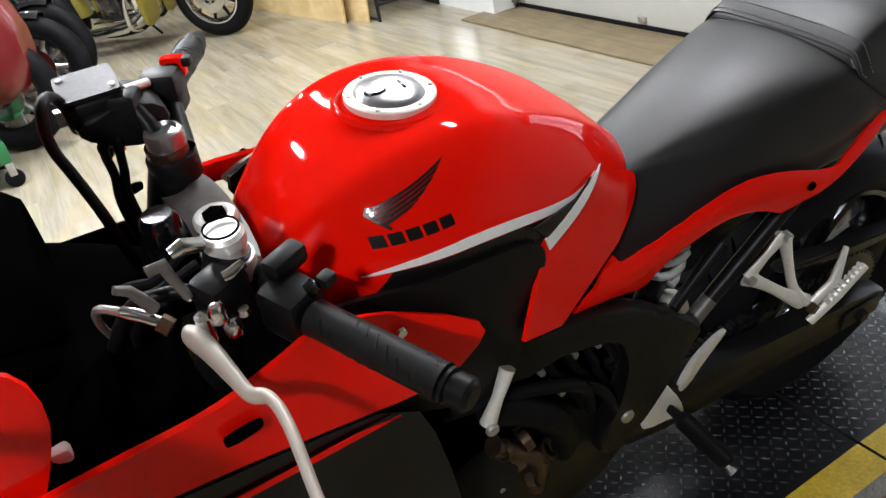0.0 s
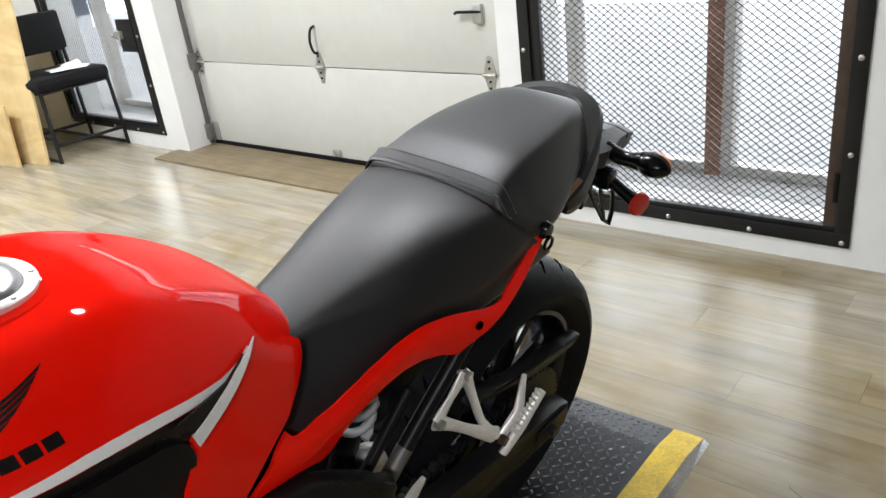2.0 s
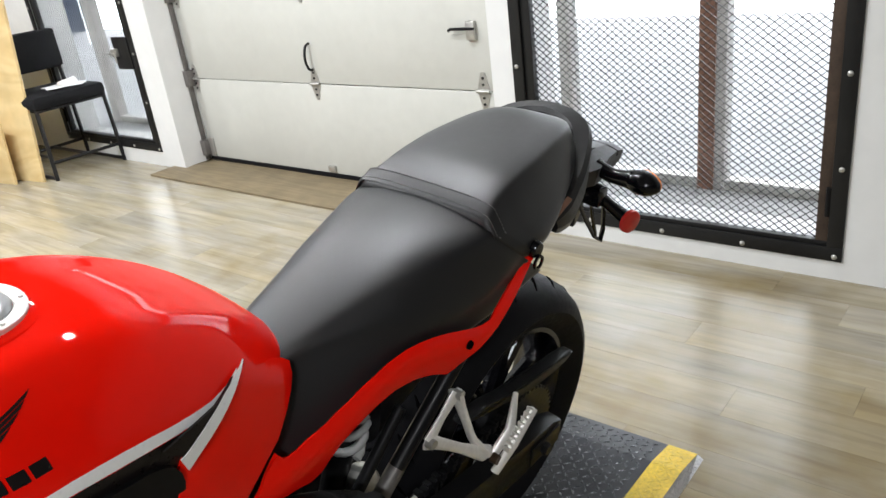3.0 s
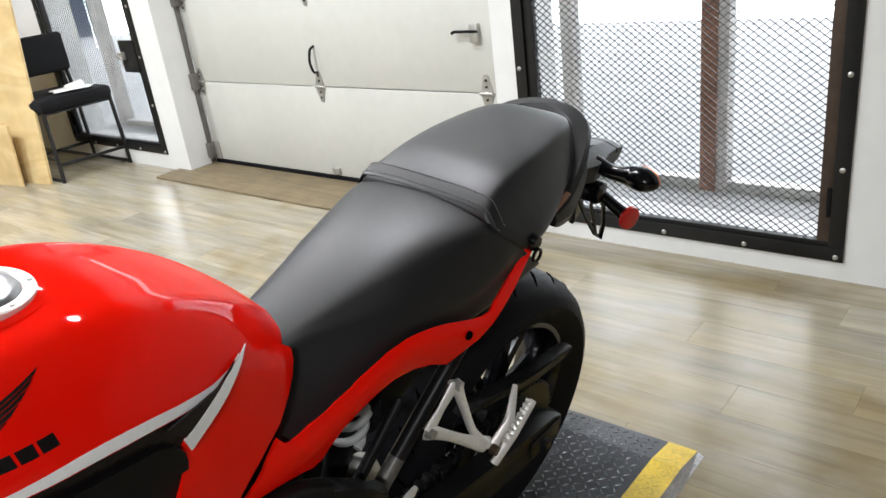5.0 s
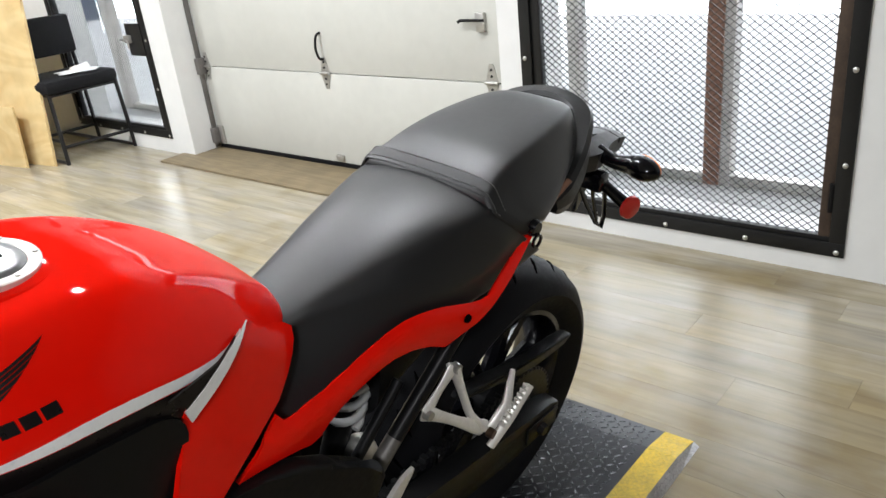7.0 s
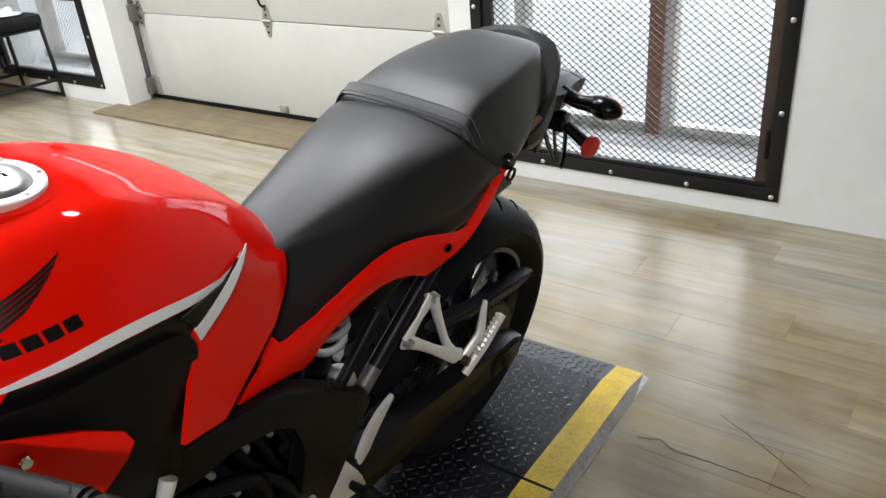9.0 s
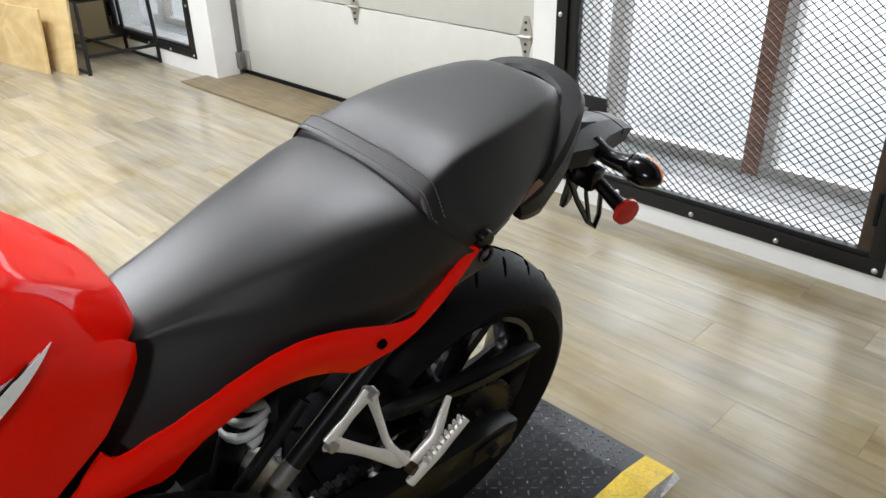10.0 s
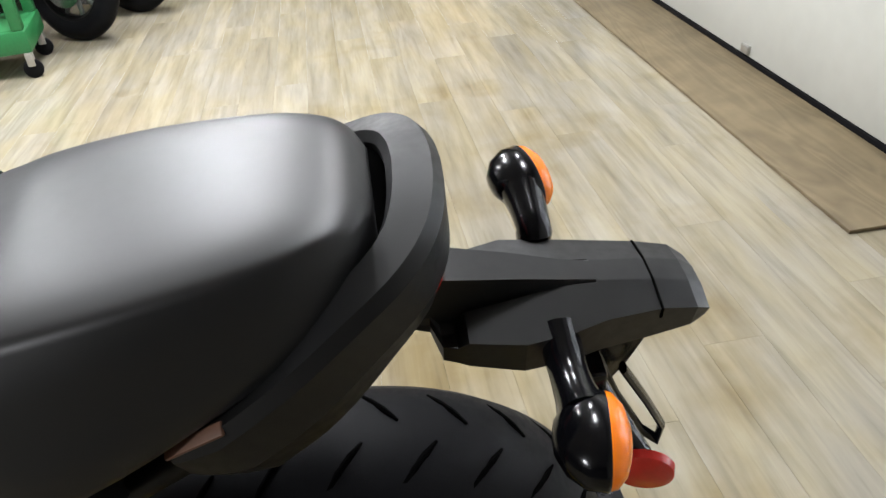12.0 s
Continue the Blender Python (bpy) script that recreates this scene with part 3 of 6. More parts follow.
def glass():
    m = bpy.data.materials.new("window_glass")
    m.use_nodes = True
    b = m.node_tree.nodes["Principled BSDF"]
    b.inputs["Base Color"].default_value = (0.96, 0.98, 0.98, 1)
    b.inputs["Roughness"].default_value = 0.02
    b.inputs["Transmission Weight"].default_value = 1.0
    b.inputs["IOR"].default_value = 1.1
    return m


GLASS = glass()
GREYPOST = mat("weathered_grey_post", (0.42, 0.40, 0.38), 0.6, 0, 0.25, 10)
shopfront("shop_window_1", -1.7, -0.3, [(-1.07, -1.0, BROWN), (-0.998, -0.955, GREYPOST), (-1.72, -1.66, GREYPOST), (-0.33, -0.25, GREYPOST)])
shopfront("shop_window_2", -5.8, -4.3, [(-5.26, -5.2, GREYPOST), (-5.9, -5.8, GREYPOST), (-4.4, -4.33, GREYPOST)])

# ---- low service ramp under the motorcycle ----
DX0, DX1 = -1.15, -0.452


def deck_section(name, prof, th):
    """A bent plate between two edges, with sides down to the floor."""
    bm = bmesh.new()
    ring = lambda x: [(x, y, z) for y, z in prof] + [(x, y, 0.0005) for y, z in prof[::-1]]
    add_rings(bm, [ring(DX0), ring(DX1)])
    return part(name, bm, DECK, th, smooth=False)


def tread(prof, x0, x1, pitch=0.021, tall=1.0):
    """Raised bars of chequer plate, turned by quarter turns, on the profile's top."""
    verts, faces = [], []
    ys = [p[0] for p in prof][::-1]
    zs = [p[1] for p in prof][::-1]
    j = 0
    y = min(ys) + pitch / 2
    while y < max(ys) - 0.006:
        x = x0 + pitch / 2
        i = 0
        while x < x1 - 0.01:
            a = radians(45 if (i + j) % 2 else -45)
            z = float(np.interp(y, ys, zs))
            k = 0
            while k < len(ys) - 2 and y > ys[k + 1]:
                k += 1
            sl = (zs[k + 1] - zs[k]) / (ys[k + 1] - ys[k])
            n0 = len(verts)
            for u, v, h in ((-0.0105, 0, 0), (0, -0.0030, 0), (0.0105, 0, 0), (0, 0.0030, 0), (-0.0075, 0, 0.0018), (0, -0.0014, 0.0021), (0.0075, 0, 0.0018), (0, 0.0014, 0.0021)):
                px, py = u * math.cos(a) - v * math.sin(a), u * math.sin(a) + v * math.cos(a)
                verts.append((x + px, y + py, z + sl * py + h * tall))
            for q in range(4):
                faces.append((n0 + q, n0 + (q + 1) % 4, n0 + 4 + (q + 1) % 4, n0 + 4 + q))
            faces.append((n0 + 4, n0 + 5, n0 + 6, n0 + 7))
            x += pitch
            i += 1
        y += pitch
        j += 1
    me = bpy.data.meshes.new("tread")
    me.from_pydata(verts, [], faces)
    return me


def service_ramp():
    th = thing("service_ramp", "low black chequer-plate lift deck with yellow painted edge", "ramp")
    for prof in ([(2.052, 0.002), (1.952, 0.021), (1.538, 0.030)], [(1.530, 0.030), (-0.45, 0.030)]):
        deck_section("deck_plate", prof, th)
        inner = DX1 - 0.074
        me = tread(prof, DX0, inner)
        me.materials.append(DECK_BAR)
        ob = new("tread", me)
        ob.parent = th
        tagged(ob, kind="stuff")
        for ex0, ex1 in ((inner, DX1),):
            bm = bmesh.new()
            ring = lambda x: [(x, y, z + 0.0012) for y, z in prof]
            add_rings(bm, [ring(ex0), ring(ex1 + 0.0008)], closed=False)
            stripe = part("edge_stripe", thicken(bm, 0.001), YELLOW, th, "scuffed yellow safety paint", smooth=False)
            me = tread([(y, z + 0.0013) for y, z in prof], ex0, ex1, 0.021, 0.35)
            me.materials.append(YELLOW)
            ob = new("stripe_tread", me)
            ob.parent = stripe
            tagged(ob, kind="stuff")
    prof = [(2.052, 0.002), (1.952, 0.021), (1.538, 0.030), (-0.45, 0.030)]
    rows = [[(DX1 + 0.0008, y, z) for y, z in prof], [(DX1 + 0.020, y - 0.01, 0.001) for y, z in prof]]
    skirt = part("side_skirt", thicken(add_rings(bmesh.new(), rows, closed=False), 0.001), BARE_PLATE, th, "bare metal chequer side", smooth=False)
    verts, faces = [], []
    for k in range(220):
        y = 2.0 - 0.0112 * k
        z1 = float(np.interp(y, [-0.45, 1.538, 1.952, 2.052], [0.03, 0.03, 0.021, 0.002]))
        for f in (0.3, 0.72):
            c = Vector((DX1 + 0.0015 + 0.019 * f, y, z1 * (1 - f) + 0.0015))
            d = Vector((0.25, 0.8 if (k + (f > 0.5)) % 2 else -0.8, -0.6)) * 0.008
            e = Vector((0.0, 0.0018, 0.0))
            i0 = len(verts)
            verts += [tuple(c - d), tuple(c - e), tuple(c + d), tuple(c + e), tuple(c + Vector((0.0012, 0, 0.0012)))]
            faces += [(i0, i0 + 1, i0 + 4), (i0 + 1, i0 + 2, i0 + 4), (i0 + 2, i0 + 3, i0 + 4), (i0 + 3, i0, i0 + 4)]
    me = bpy.data.meshes.new("skirt_tread")
    me.from_pydata(verts, [], faces)
    me.materials.append(BARE_PLATE)
    ob = new("skirt_tread", me)
    ob.parent = skirt
    tagged(ob, kind="stuff")
    return th


service_ramp()

# ---- the red motorcycle: x to its left, y to its rear, z up from the rear tyre's contact ----
LEAN, YAW = 12.0, -1.5
bike = thing("motorcycle", "red sport motorcycle leaning on its stand on the ramp", "motorcycle",
             pose(-0.800, 1.582, 0.027) @ pose(0, 0, 0, 0, 0, YAW) @ pose(0, 0, 0, 0, LEAN, 0))

TANK = [(-1.035, 0.92, 0.85, 0.075, 0.895), (-1.01, 0.957, 0.84, 0.115, 0.90), (-0.96, 0.997, 0.83, 0.15, 0.905), (-0.90, 1.022, 0.82, 0.168, 0.91),
        (-0.84, 1.026, 0.82, 0.172, 0.91), (-0.77, 1.017, 0.82, 0.165, 0.895), (-0.70, 0.990, 0.815, 0.150, 0.878), (-0.65, 0.962, 0.812, 0.136, 0.866),
        (-0.61, 0.934, 0.815, 0.122, 0.860), (-0.585, 0.913, 0.82, 0.108, 0.856), (-0.567, 0.892, 0.825, 0.086, 0.852), (-0.556, 0.872, 0.83, 0.062, 0.850)]


def tank_rings(stations):
    """Sections with a rounded top, a shoulder crease and flatter flanks."""
    rings = []
    for y, zt, zb, w, zw in along_y(stations):
        c, h = 0.62 * w, zt - zw
        zc = zw + 0.92 * h
        half = [(0.25 * c, zt), (0.60 * c, zt - 0.03 * h), (0.84 * c, zc + 0.035 * h), (c, zc - 0.02 * h), (c + 0.09 * w, zc - 0.13 * h), (0.83 * w, zw + 0.60 * h), (0.955 * w, zw + 0.30 * h), (w, zw), (0.97 * w, zw - 0.4 * (zw - zb)), (0.8 * w, zb + 0.01), (0.4 * w, zb)]
        ring = rounded(half + [(-x, z) for x, z in half[::-1]], 2)
        rings.append([(x, y, z) for x, z in ring])
    # even out the sections along the tank
    net = np.array(rings)
    ends = np.minimum(np.arange(len(net)), np.arange(len(net))[::-1])
    for k in range(48):
        keep = ends < min(1 + k // 12, 3)
        even = net.copy()
        even[1:-1] = 0.25 * net[:-2] + 0.5 * net[1:-1] + 0.25 * net[2:]
        even[keep] = net[keep]
        net = even
    return net.tolist()


tank = part("fuel_tank", add_rings(bmesh.new(), tank_rings(TANK)), RED, bike, "glossy red fuel tank")
tank_bvh = BVHTree.FromPolygons([v.co for v in tank.data.vertices], [p.vertices[:] for p in tank.data.polygons])


def on_tank(y, z, lift=0.0012, side=1):
    hit, normal, _, _ = tank_bvh.ray_cast(Vector((side * 0.6, y, z)), Vector((-side, 0, 0)))
    if hit is None:
        return Vector((side * 0.1, y, z))
    if normal.x * side < 0:
        normal = -normal
    return hit + normal * lift


def decal(name, poly, material, label="", side=1, soft=1, lift=0.0012):
    bm = sheet(rounded(poly, soft) if soft else poly, lambda y, z: on_tank(y, z, lift, side), 0.006)
    return part(name, bm, material, tank, label)


for side in (1, -1):
    decal("white_stripe", [(-0.975, 0.917), (-0.931, 0.9285), (-0.886, 0.9335), (-0.843, 0.9355), (-0.796, 0.930), (-0.739, 0.9165), (-0.697, 0.9085), (-0.648, 0.9135),
                           (-0.697, 0.9015), (-0.739, 0.9065), (-0.796, 0.918), (-0.843, 0.9235), (-0.886, 0.9235), (-0.931, 0.9225)], WHITE_DECAL, "white stripe", side)
    decal("black_band", [(-0.935, 0.9215), (-0.886, 0.9225), (-0.843, 0.9225), (-0.796, 0.917), (-0.739, 0.9055), (-0.70, 0.900), (-0.73, 0.858), (-0.80, 0.862), (-0.90, 0.878), (-0.955, 0.897)], BLACK_DECAL, "black band under the stripe", side, 0, 0.0008)
    # wing emblem as plain strokes and the maker's name as plain blocks
    starts = [(-0.937, 0.9775), (-0.9405, 0.9735), (-0.939, 0.9705), (-0.936, 0.968), (-0.932, 0.9655), (-0.927, 0.963)]
    ends = [(-0.850, 1.004), (-0.857, 0.9995), (-0.865, 0.9945), (-0.875, 0.9885), (-0.888, 0.981), (-0.902, 0.9735)]
    for (sa, sb), (ea, eb) in zip(zip(starts, starts[1:]), zip(ends, ends[1:])):
        lerp = lambda p, q, f: (p[0] + (q[0] - p[0]) * f, p[1] + (q[1] - p[1]) * f)
        decal("emblem_bar", [sa, ea, lerp(ea, eb, 0.8), lerp(sa, sb, 0.8)], BLACK_DECAL, "black emblem stroke", side, 0)
    decal("emblem_edge", [(-0.9385, 0.979), (-0.937, 0.9775), (-0.9395, 0.973), (-0.922, 0.962), (-0.924, 0.9595), (-0.943, 0.9725)], BLACK_DECAL, "black emblem stroke", side, 0)
    for k in range(5):
        y0 = -0.947 + 0.0172 * k
        z0 = 0.9455 + 0.0012 * k
        decal("name_bar", [(y0, z0 + 0.0105), (y0 + 0.0140, z0 + 0.0115), (y0 + 0.0150, z0 + 0.001), (y0 + 0.001, z0)], BLACK_DECAL, "black name mark", side, 0)


def fuel_cap():
    m = pose(0.004, -0.848, 1.0235, -4, 0, 0) @ Matrix.Diagonal((0.80, 0.80, 0.62, 1))
    ring = part("cap_ring", revolve([(-0.006, 0.063), (0.004, 0.063), (0.0065, 0.060), (0.0065, 0.050), (0.003, 0.047), (-0.006, 0.047)], "Z", 56, m, True), SILVER, bike, "bright metal filler ring")
    part("cap_lid", revolve([(0.0, 0.0), (0.012, 0.0), (0.0125, 0.03), (0.010, 0.042), (0.004, 0.0465), (-0.004, 0.0465)], "Z", 48, m), CAP_METAL, bike, "grey metal filler cap")
    part("filler_lip", revolve([(-0.008, 0.070), (0.0, 0.0735), (0.0012, 0.0755), (0.0, 0.078), (-0.008, 0.082)], "Z", 64, m @ pose(0, 0, -0.0042)), RED, bike, "raised red lip")
    part("key_cover", revolve([(0.0125, 0.0), (0.0165, 0.0), (0.0165, 0.009), (0.012, 0.011)], "Z", 20, m @ pose(0.0, -0.022, 0) @ Matrix.Diagonal((1, 1.5, 1, 1))), GLOSS_BLACK, bike)
    part("cap_slot", box((-0.011, 0.016, 0.0118), (0.011, 0.02, 0.0138), 0.0005, m), GLOSS_BLACK, bike)
    for k in range(6):
        a = 2 * math.pi * k / 6 + 0.3
        part("cap_bolt", revolve([(0.006, 0.0), (0.009, 0.0), (0.009, 0.0028), (0.006, 0.0032)], "Z", 10, m @ pose(0.0565 * math.cos(a), 0.0565 * math.sin(a), 0)), GALV, bike)


fuel_cap()


FLAT_TOP = ((0.35, 0.0), (0.70, 0.16), (0.90, 0.52), (0.98, 0.85))


def padded(stations, steps=5, shear=None, lift=0.0, top=FLAT_TOP):
    """A seat pad. A station: y, top, crease half width and height, lower half width, its height, bottom."""
    rings = []
    for y, zt, c, zc, w, zl, zb in smooth_path(stations, steps):
        zt, c, zc, w, zl = zt + lift, c + lift, zc + lift, w + lift, zl
        d = zt - zc
        half = [(c * a, zt - d * b) for a, b in top] + [(c + 0.003, zc - 0.006), (c + (w - c) * 0.3 + 0.002, zc + (zl - zc) * 0.3), (c + (w - c) * 0.65 + 0.001, zc + (zl - zc) * 0.65), (w, zl), (w - 0.006, zb), (w * 0.4, zb)]
        ring = rounded([(x, z) for x, z in half] + [(-x, z) for x, z in half[::-1]], 2)
        rings.append([(x, y + (shear(y, z, zt) if shear else 0), z) for x, z in ring])
    return rings


def saddle(stations, shear):
    """The rider's pad. A station: y, top, shoulder half width and height, crease half width and height, lower half width, bottom."""
    rings = []
    for y, zt, c, zc, w, zw, wb, zb in along_y(stations):
        half = [(c * f, zt - (zt - zc) * f * f) for f in (0.2, 0.5, 0.8)] + [(c + (w - c) * f, zc + (zw - zc) * (0.75 * f + 0.25 * f * f)) for f in (0.1, 0.5, 0.85)]
        half += [(w + 0.002, zw - 0.010), (w + (wb - w) * 0.35, zw + (zb - zw) * 0.35), (w + (wb - w) * 0.7, zw + (zb - zw) * 0.7), (wb, zb), (wb * 0.4, zb)]
        ring = rounded(half + [(-x, z) for x, z in half[::-1]], 2)
        rings.append([(x, y + shear(y, z, zt), z) for x, z in ring])
    return rings


def seat_shear(y, z, zt):
    return 1.1 * max(0, 0.892 - z) * max(0, min(1, (y + 0.40) / 0.16))


def pillion_shear(y, z, zt):
    return 1.1 * max(0.0, 0.892 - z) * min(1.0, max(0.0, -y / 0.2))


SEAT_ST = [(-0.65, 0.80, 0.030, 0.798, 0.050, 0.791, 0.116, 0.69), (-0.60, 0.828, 0.035, 0.826, 0.056, 0.818, 0.122, 0.695), (-0.55, 0.842, 0.042, 0.839, 0.062, 0.832, 0.126, 0.712),
           (-0.50, 0.857, 0.055, 0.852, 0.078, 0.837, 0.130, 0.732), (-0.44, 0.876, 0.074, 0.867, 0.104, 0.835, 0.134, 0.752), (-0.38, 0.894, 0.096, 0.880, 0.128, 0.827, 0.138, 0.76),
           (-0.33, 0.906, 0.112, 0.889, 0.142, 0.824, 0.141, 0.765), (-0.29, 0.913, 0.121, 0.896, 0.148, 0.836, 0.143, 0.77), (-0.26, 0.917, 0.126, 0.901, 0.150, 0.854, 0.146, 0.78), (-0.234, 0.919, 0.128, 0.904, 0.150, 0.866, 0.148, 0.785)]
SHIFT = 0.013
TIP = pose(0.05 + SHIFT, 0, 0.88, 0, -4.5, 0) @ pose(-0.05, 0, -0.88)
seat = part("rider_seat", add_rings(bmesh.new(), saddle(SEAT_ST, seat_shear)), SEAT, bike, "grey-black vinyl rider seat", angle=60)
seat.matrix_local = TIP
PILLION = [(-0.238, 0.913, 0.12, 0.9046, 0.145, 0.862, 0.835), (-0.234, 0.92, 0.122, 0.9123, 0.15, 0.86, 0.832), (-0.222, 0.928, 0.121, 0.9196, 0.153, 0.859, 0.831), (-0.208, 0.935, 0.119, 0.9259, 0.155, 0.859, 0.831), (-0.188, 0.942, 0.117, 0.932, 0.156, 0.86, 0.833), (-0.15, 0.953, 0.114, 0.943, 0.156, 0.864, 0.842),
           (-0.08, 0.963, 0.11, 0.9539, 0.145, 0.876, 0.86), (0.0, 0.971, 0.097, 0.9619, 0.122, 0.897, 0.885), (0.045, 0.973, 0.082, 0.9646, 0.102, 0.915, 0.903), (0.07, 0.969, 0.066, 0.9613, 0.08, 0.922, 0.912), (0.084, 0.959, 0.042, 0.9527, 0.05, 0.928, 0.918)]
pillion = part("pillion_seat", add_rings(bmesh.new(), padded(PILLION, 5, pillion_shear)), SEAT, bike, "black vinyl pillion seat with stitched front band", angle=60)
pillion.matrix_local = TIP
rings = padded(PILLION, 5, pillion_shear, 0.0022)[4:14]
part("front_band", thicken(add_rings(bmesh.new(), rings, closed=True, cap=False), -0.002), SEAT_BAND, pillion, "stitched band", angle=60)
THREAD = mat("pale_thread", (0.14, 0.14, 0.135), 0.8)
for row in (rings[2], rings[-2]):
    line_ = [Vector(p) for p in sorted(row, key=lambda p: -p[0]) if p[2] > 0.886]
    bm = bmesh.new()
    for a, b in zip(line_, line_[1:]):
        d = (b - a).length
        count = max(1, round(d / 0.0052))
        for q in range(count):
            n_ = Vector((a.x * 0.5, 0, 0.12)).normalized() * 0.0027
            add_tube(bm, [a.lerp(b, q / count) + n_, a.lerp(b, (q + 0.62) / count) + n_], 0.0008, 5)
    tagged(part("stitching", bm, THREAD, pillion), kind="stuff")

# tail surround
path = smooth_path([(0.124, -0.066, 0.852), (0.121, -0.035, 0.868), (0.114, 0.01, 0.896), (0.101, 0.05, 0.924), (0.083, 0.085, 0.945), (0.060, 0.103, 0.956), (0.030, 0.111, 0.963), (0.0, 0.113, 0.966)], 4)
path = path + [(-x, y, z) for x, y, z in path[-2::-1]]
rings = []
for i, p in enumerate(path):
    d = (Vector(path[min(i + 1, len(path) - 1)]) - Vector(path[max(i - 1, 0)])).normalized()
    out = Vector((p[0], 0.03 + max(0, p[1]) * 0.6, 0)).normalized()
    out = (out - d * out.dot(d)).normalized()
    up = d.cross(out)
    if up.z < 0:
        up = -up
    w = 0.55 + 0.45 * min(1, min(i, len(path) - 1 - i) / 4)
    rings.append([Vector(p) + out * a * w + up * b * w for a, b in ((-0.018, -0.004), (-0.013, 0.004), (0.014, 0.006), (0.021, -0.003), (0.0215, -0.035), (0.010, -0.062), (-0.008, -0.060), (-0.016, -0.02))])
part("tail_surround", add_rings(bmesh.new(), rings), TAIL_PLASTIC, bike, "black plastic tail surround", angle=18).matrix_local = TIP
part("scuff", box((-0.005, -0.024, -0.002), (0.005, 0.024, 0.002), 0.0015, TIP @ pose(0.1325, -0.047, 0.8655, 30, 20, 5)), BROWN, bike, "brown scuffed patch")
part("tail_body", body([(-0.22, 0.85, 0.79, 0.12, 0.825, 3, 3), (-0.08, 0.88, 0.815, 0.108, 0.85, 3, 3), (0.05, 0.93, 0.86, 0.085, 0.90, 3, 3), (0.105, 0.945, 0.89, 0.05, 0.92, 3, 3)], 4, 32), INNER_BLACK, bike)
part("tail_light", body([(0.08, 0.915, 0.875, 0.078, 0.895, 3, 3), (0.105, 0.914, 0.872, 0.077, 0.893, 3, 3), (0.122, 0.908, 0.874, 0.060, 0.890, 2.5, 2.5), (0.130, 0.900, 0.880, 0.035, 0.890, 2, 2)], 4, 28), RED_LENS, bike, "red tail light lens")

# side panels
TAIL_TOP = ((-0.66, 0.762), (-0.634, 0.764), (-0.605, 0.767), (-0.575, 0.773), (-0.545, 0.779), (-0.52, 0.787), (-0.47, 0.803), (-0.44, 0.809), (-0.40, 0.813), (-0.374, 0.810), (-0.33, 0.799), (-0.282, 0.7865), (-0.23, 0.812), (-0.17, 0.842), (-0.10, 0.88))


def tail_x(y, z):
    """A bulged strip, rolled in along its top edge and stepping inwards lower down."""
    top = float(np.interp(y, [p[0] for p in TAIL_TOP], [p[1] for p in TAIL_TOP]))
    roll = 0.009 * max(0.0, 1.0 - max(0.0, top - z) / 0.013) ** 2
    return 0.154 + 0.03 * math.exp(-((y + 0.27) / 0.13) ** 2) - roll - 0.30 * max(0.0, top - 0.034 - z) * (1 if y < -0.28 else 0)


TAIL_PANEL = [(-0.634, 0.780), (-0.702, 0.725), (-0.672, 0.721), (-0.641, 0.714), (-0.605, 0.702), (-0.583, 0.690), (-0.566, 0.694), (-0.556, 0.712), (-0.537, 0.731), (-0.513, 0.741), (-0.478, 0.752), (-0.446, 0.758), (-0.412, 0.755), (-0.376, 0.744), (-0.346, 0.728), (-0.322, 0.744), (-0.298, 0.757), (-0.268, 0.769), (-0.240, 0.784), (-0.210, 0.800), (-0.172, 0.824), (-0.125, 0.853), (-0.132, 0.866), (-0.170, 0.842), (-0.200, 0.827), (-0.230, 0.812), (-0.256, 0.799), (-0.270, 0.790), (-0.282, 0.7865), (-0.305, 0.792), (-0.330, 0.799),
              (-0.353, 0.8055), (-0.376, 0.810), (-0.400, 0.8125), (-0.420, 0.812), (-0.440, 0.809), (-0.455, 0.806), (-0.472, 0.8015), (-0.488, 0.797), (-0.505, 0.792), (-0.521, 0.786), (-0.545, 0.779), (-0.560, 0.7755), (-0.575, 0.7725), (-0.590, 0.770), (-0.604, 0.767), (-0.618, 0.766), (-0.626, 0.768)]
SIDE_PANEL = [(-0.662, 0.905), (-0.64, 0.898), (-0.60, 0.878), (-0.584, 0.868), (-0.572, 0.856), (-0.575, 0.843), (-0.586, 0.831), (-0.602, 0.818), (-0.626, 0.795), (-0.68, 0.773), (-0.741, 0.750), (-0.806, 0.776), (-0.780, 0.835), (-0.757, 0.882), (-0.735, 0.893), (-0.70, 0.900)]
COVER = [(-1.025, 0.90), (-0.985, 0.908), (-0.936, 0.912), (-0.858, 0.910), (-0.80, 0.904), (-0.770, 0.890), (-0.760, 0.868), (-0.764, 0.845), (-0.795, 0.745), (-0.83, 0.69), (-0.90, 0.70), (-1.0, 0.83)]
FAIR = [(-1.035, 0.945), (-0.99, 0.922), (-0.875, 0.868), (-0.866, 0.842), (-0.912, 0.806), (-0.96, 0.805), (-1.03, 0.815), (-1.10, 0.824), (-1.155, 0.832), (-1.215, 0.838), (-1.33, 0.85), (-1.33, 0.905), (-1.284, 0.908), (-1.23, 0.911), (-1.166, 0.912), (-1.129, 0.917), (-1.095, 0.928), (-1.06, 0.942)]
FAIR_FAR = [(-1.10, 0.862), (-1.075, 0.884), (-1.05, 0.890), (-1.0, 0.896), (-0.93, 0.894), (-0.88, 0.875), (-0.90, 0.850), (-0.977, 0.861), (-1.05, 0.864)]
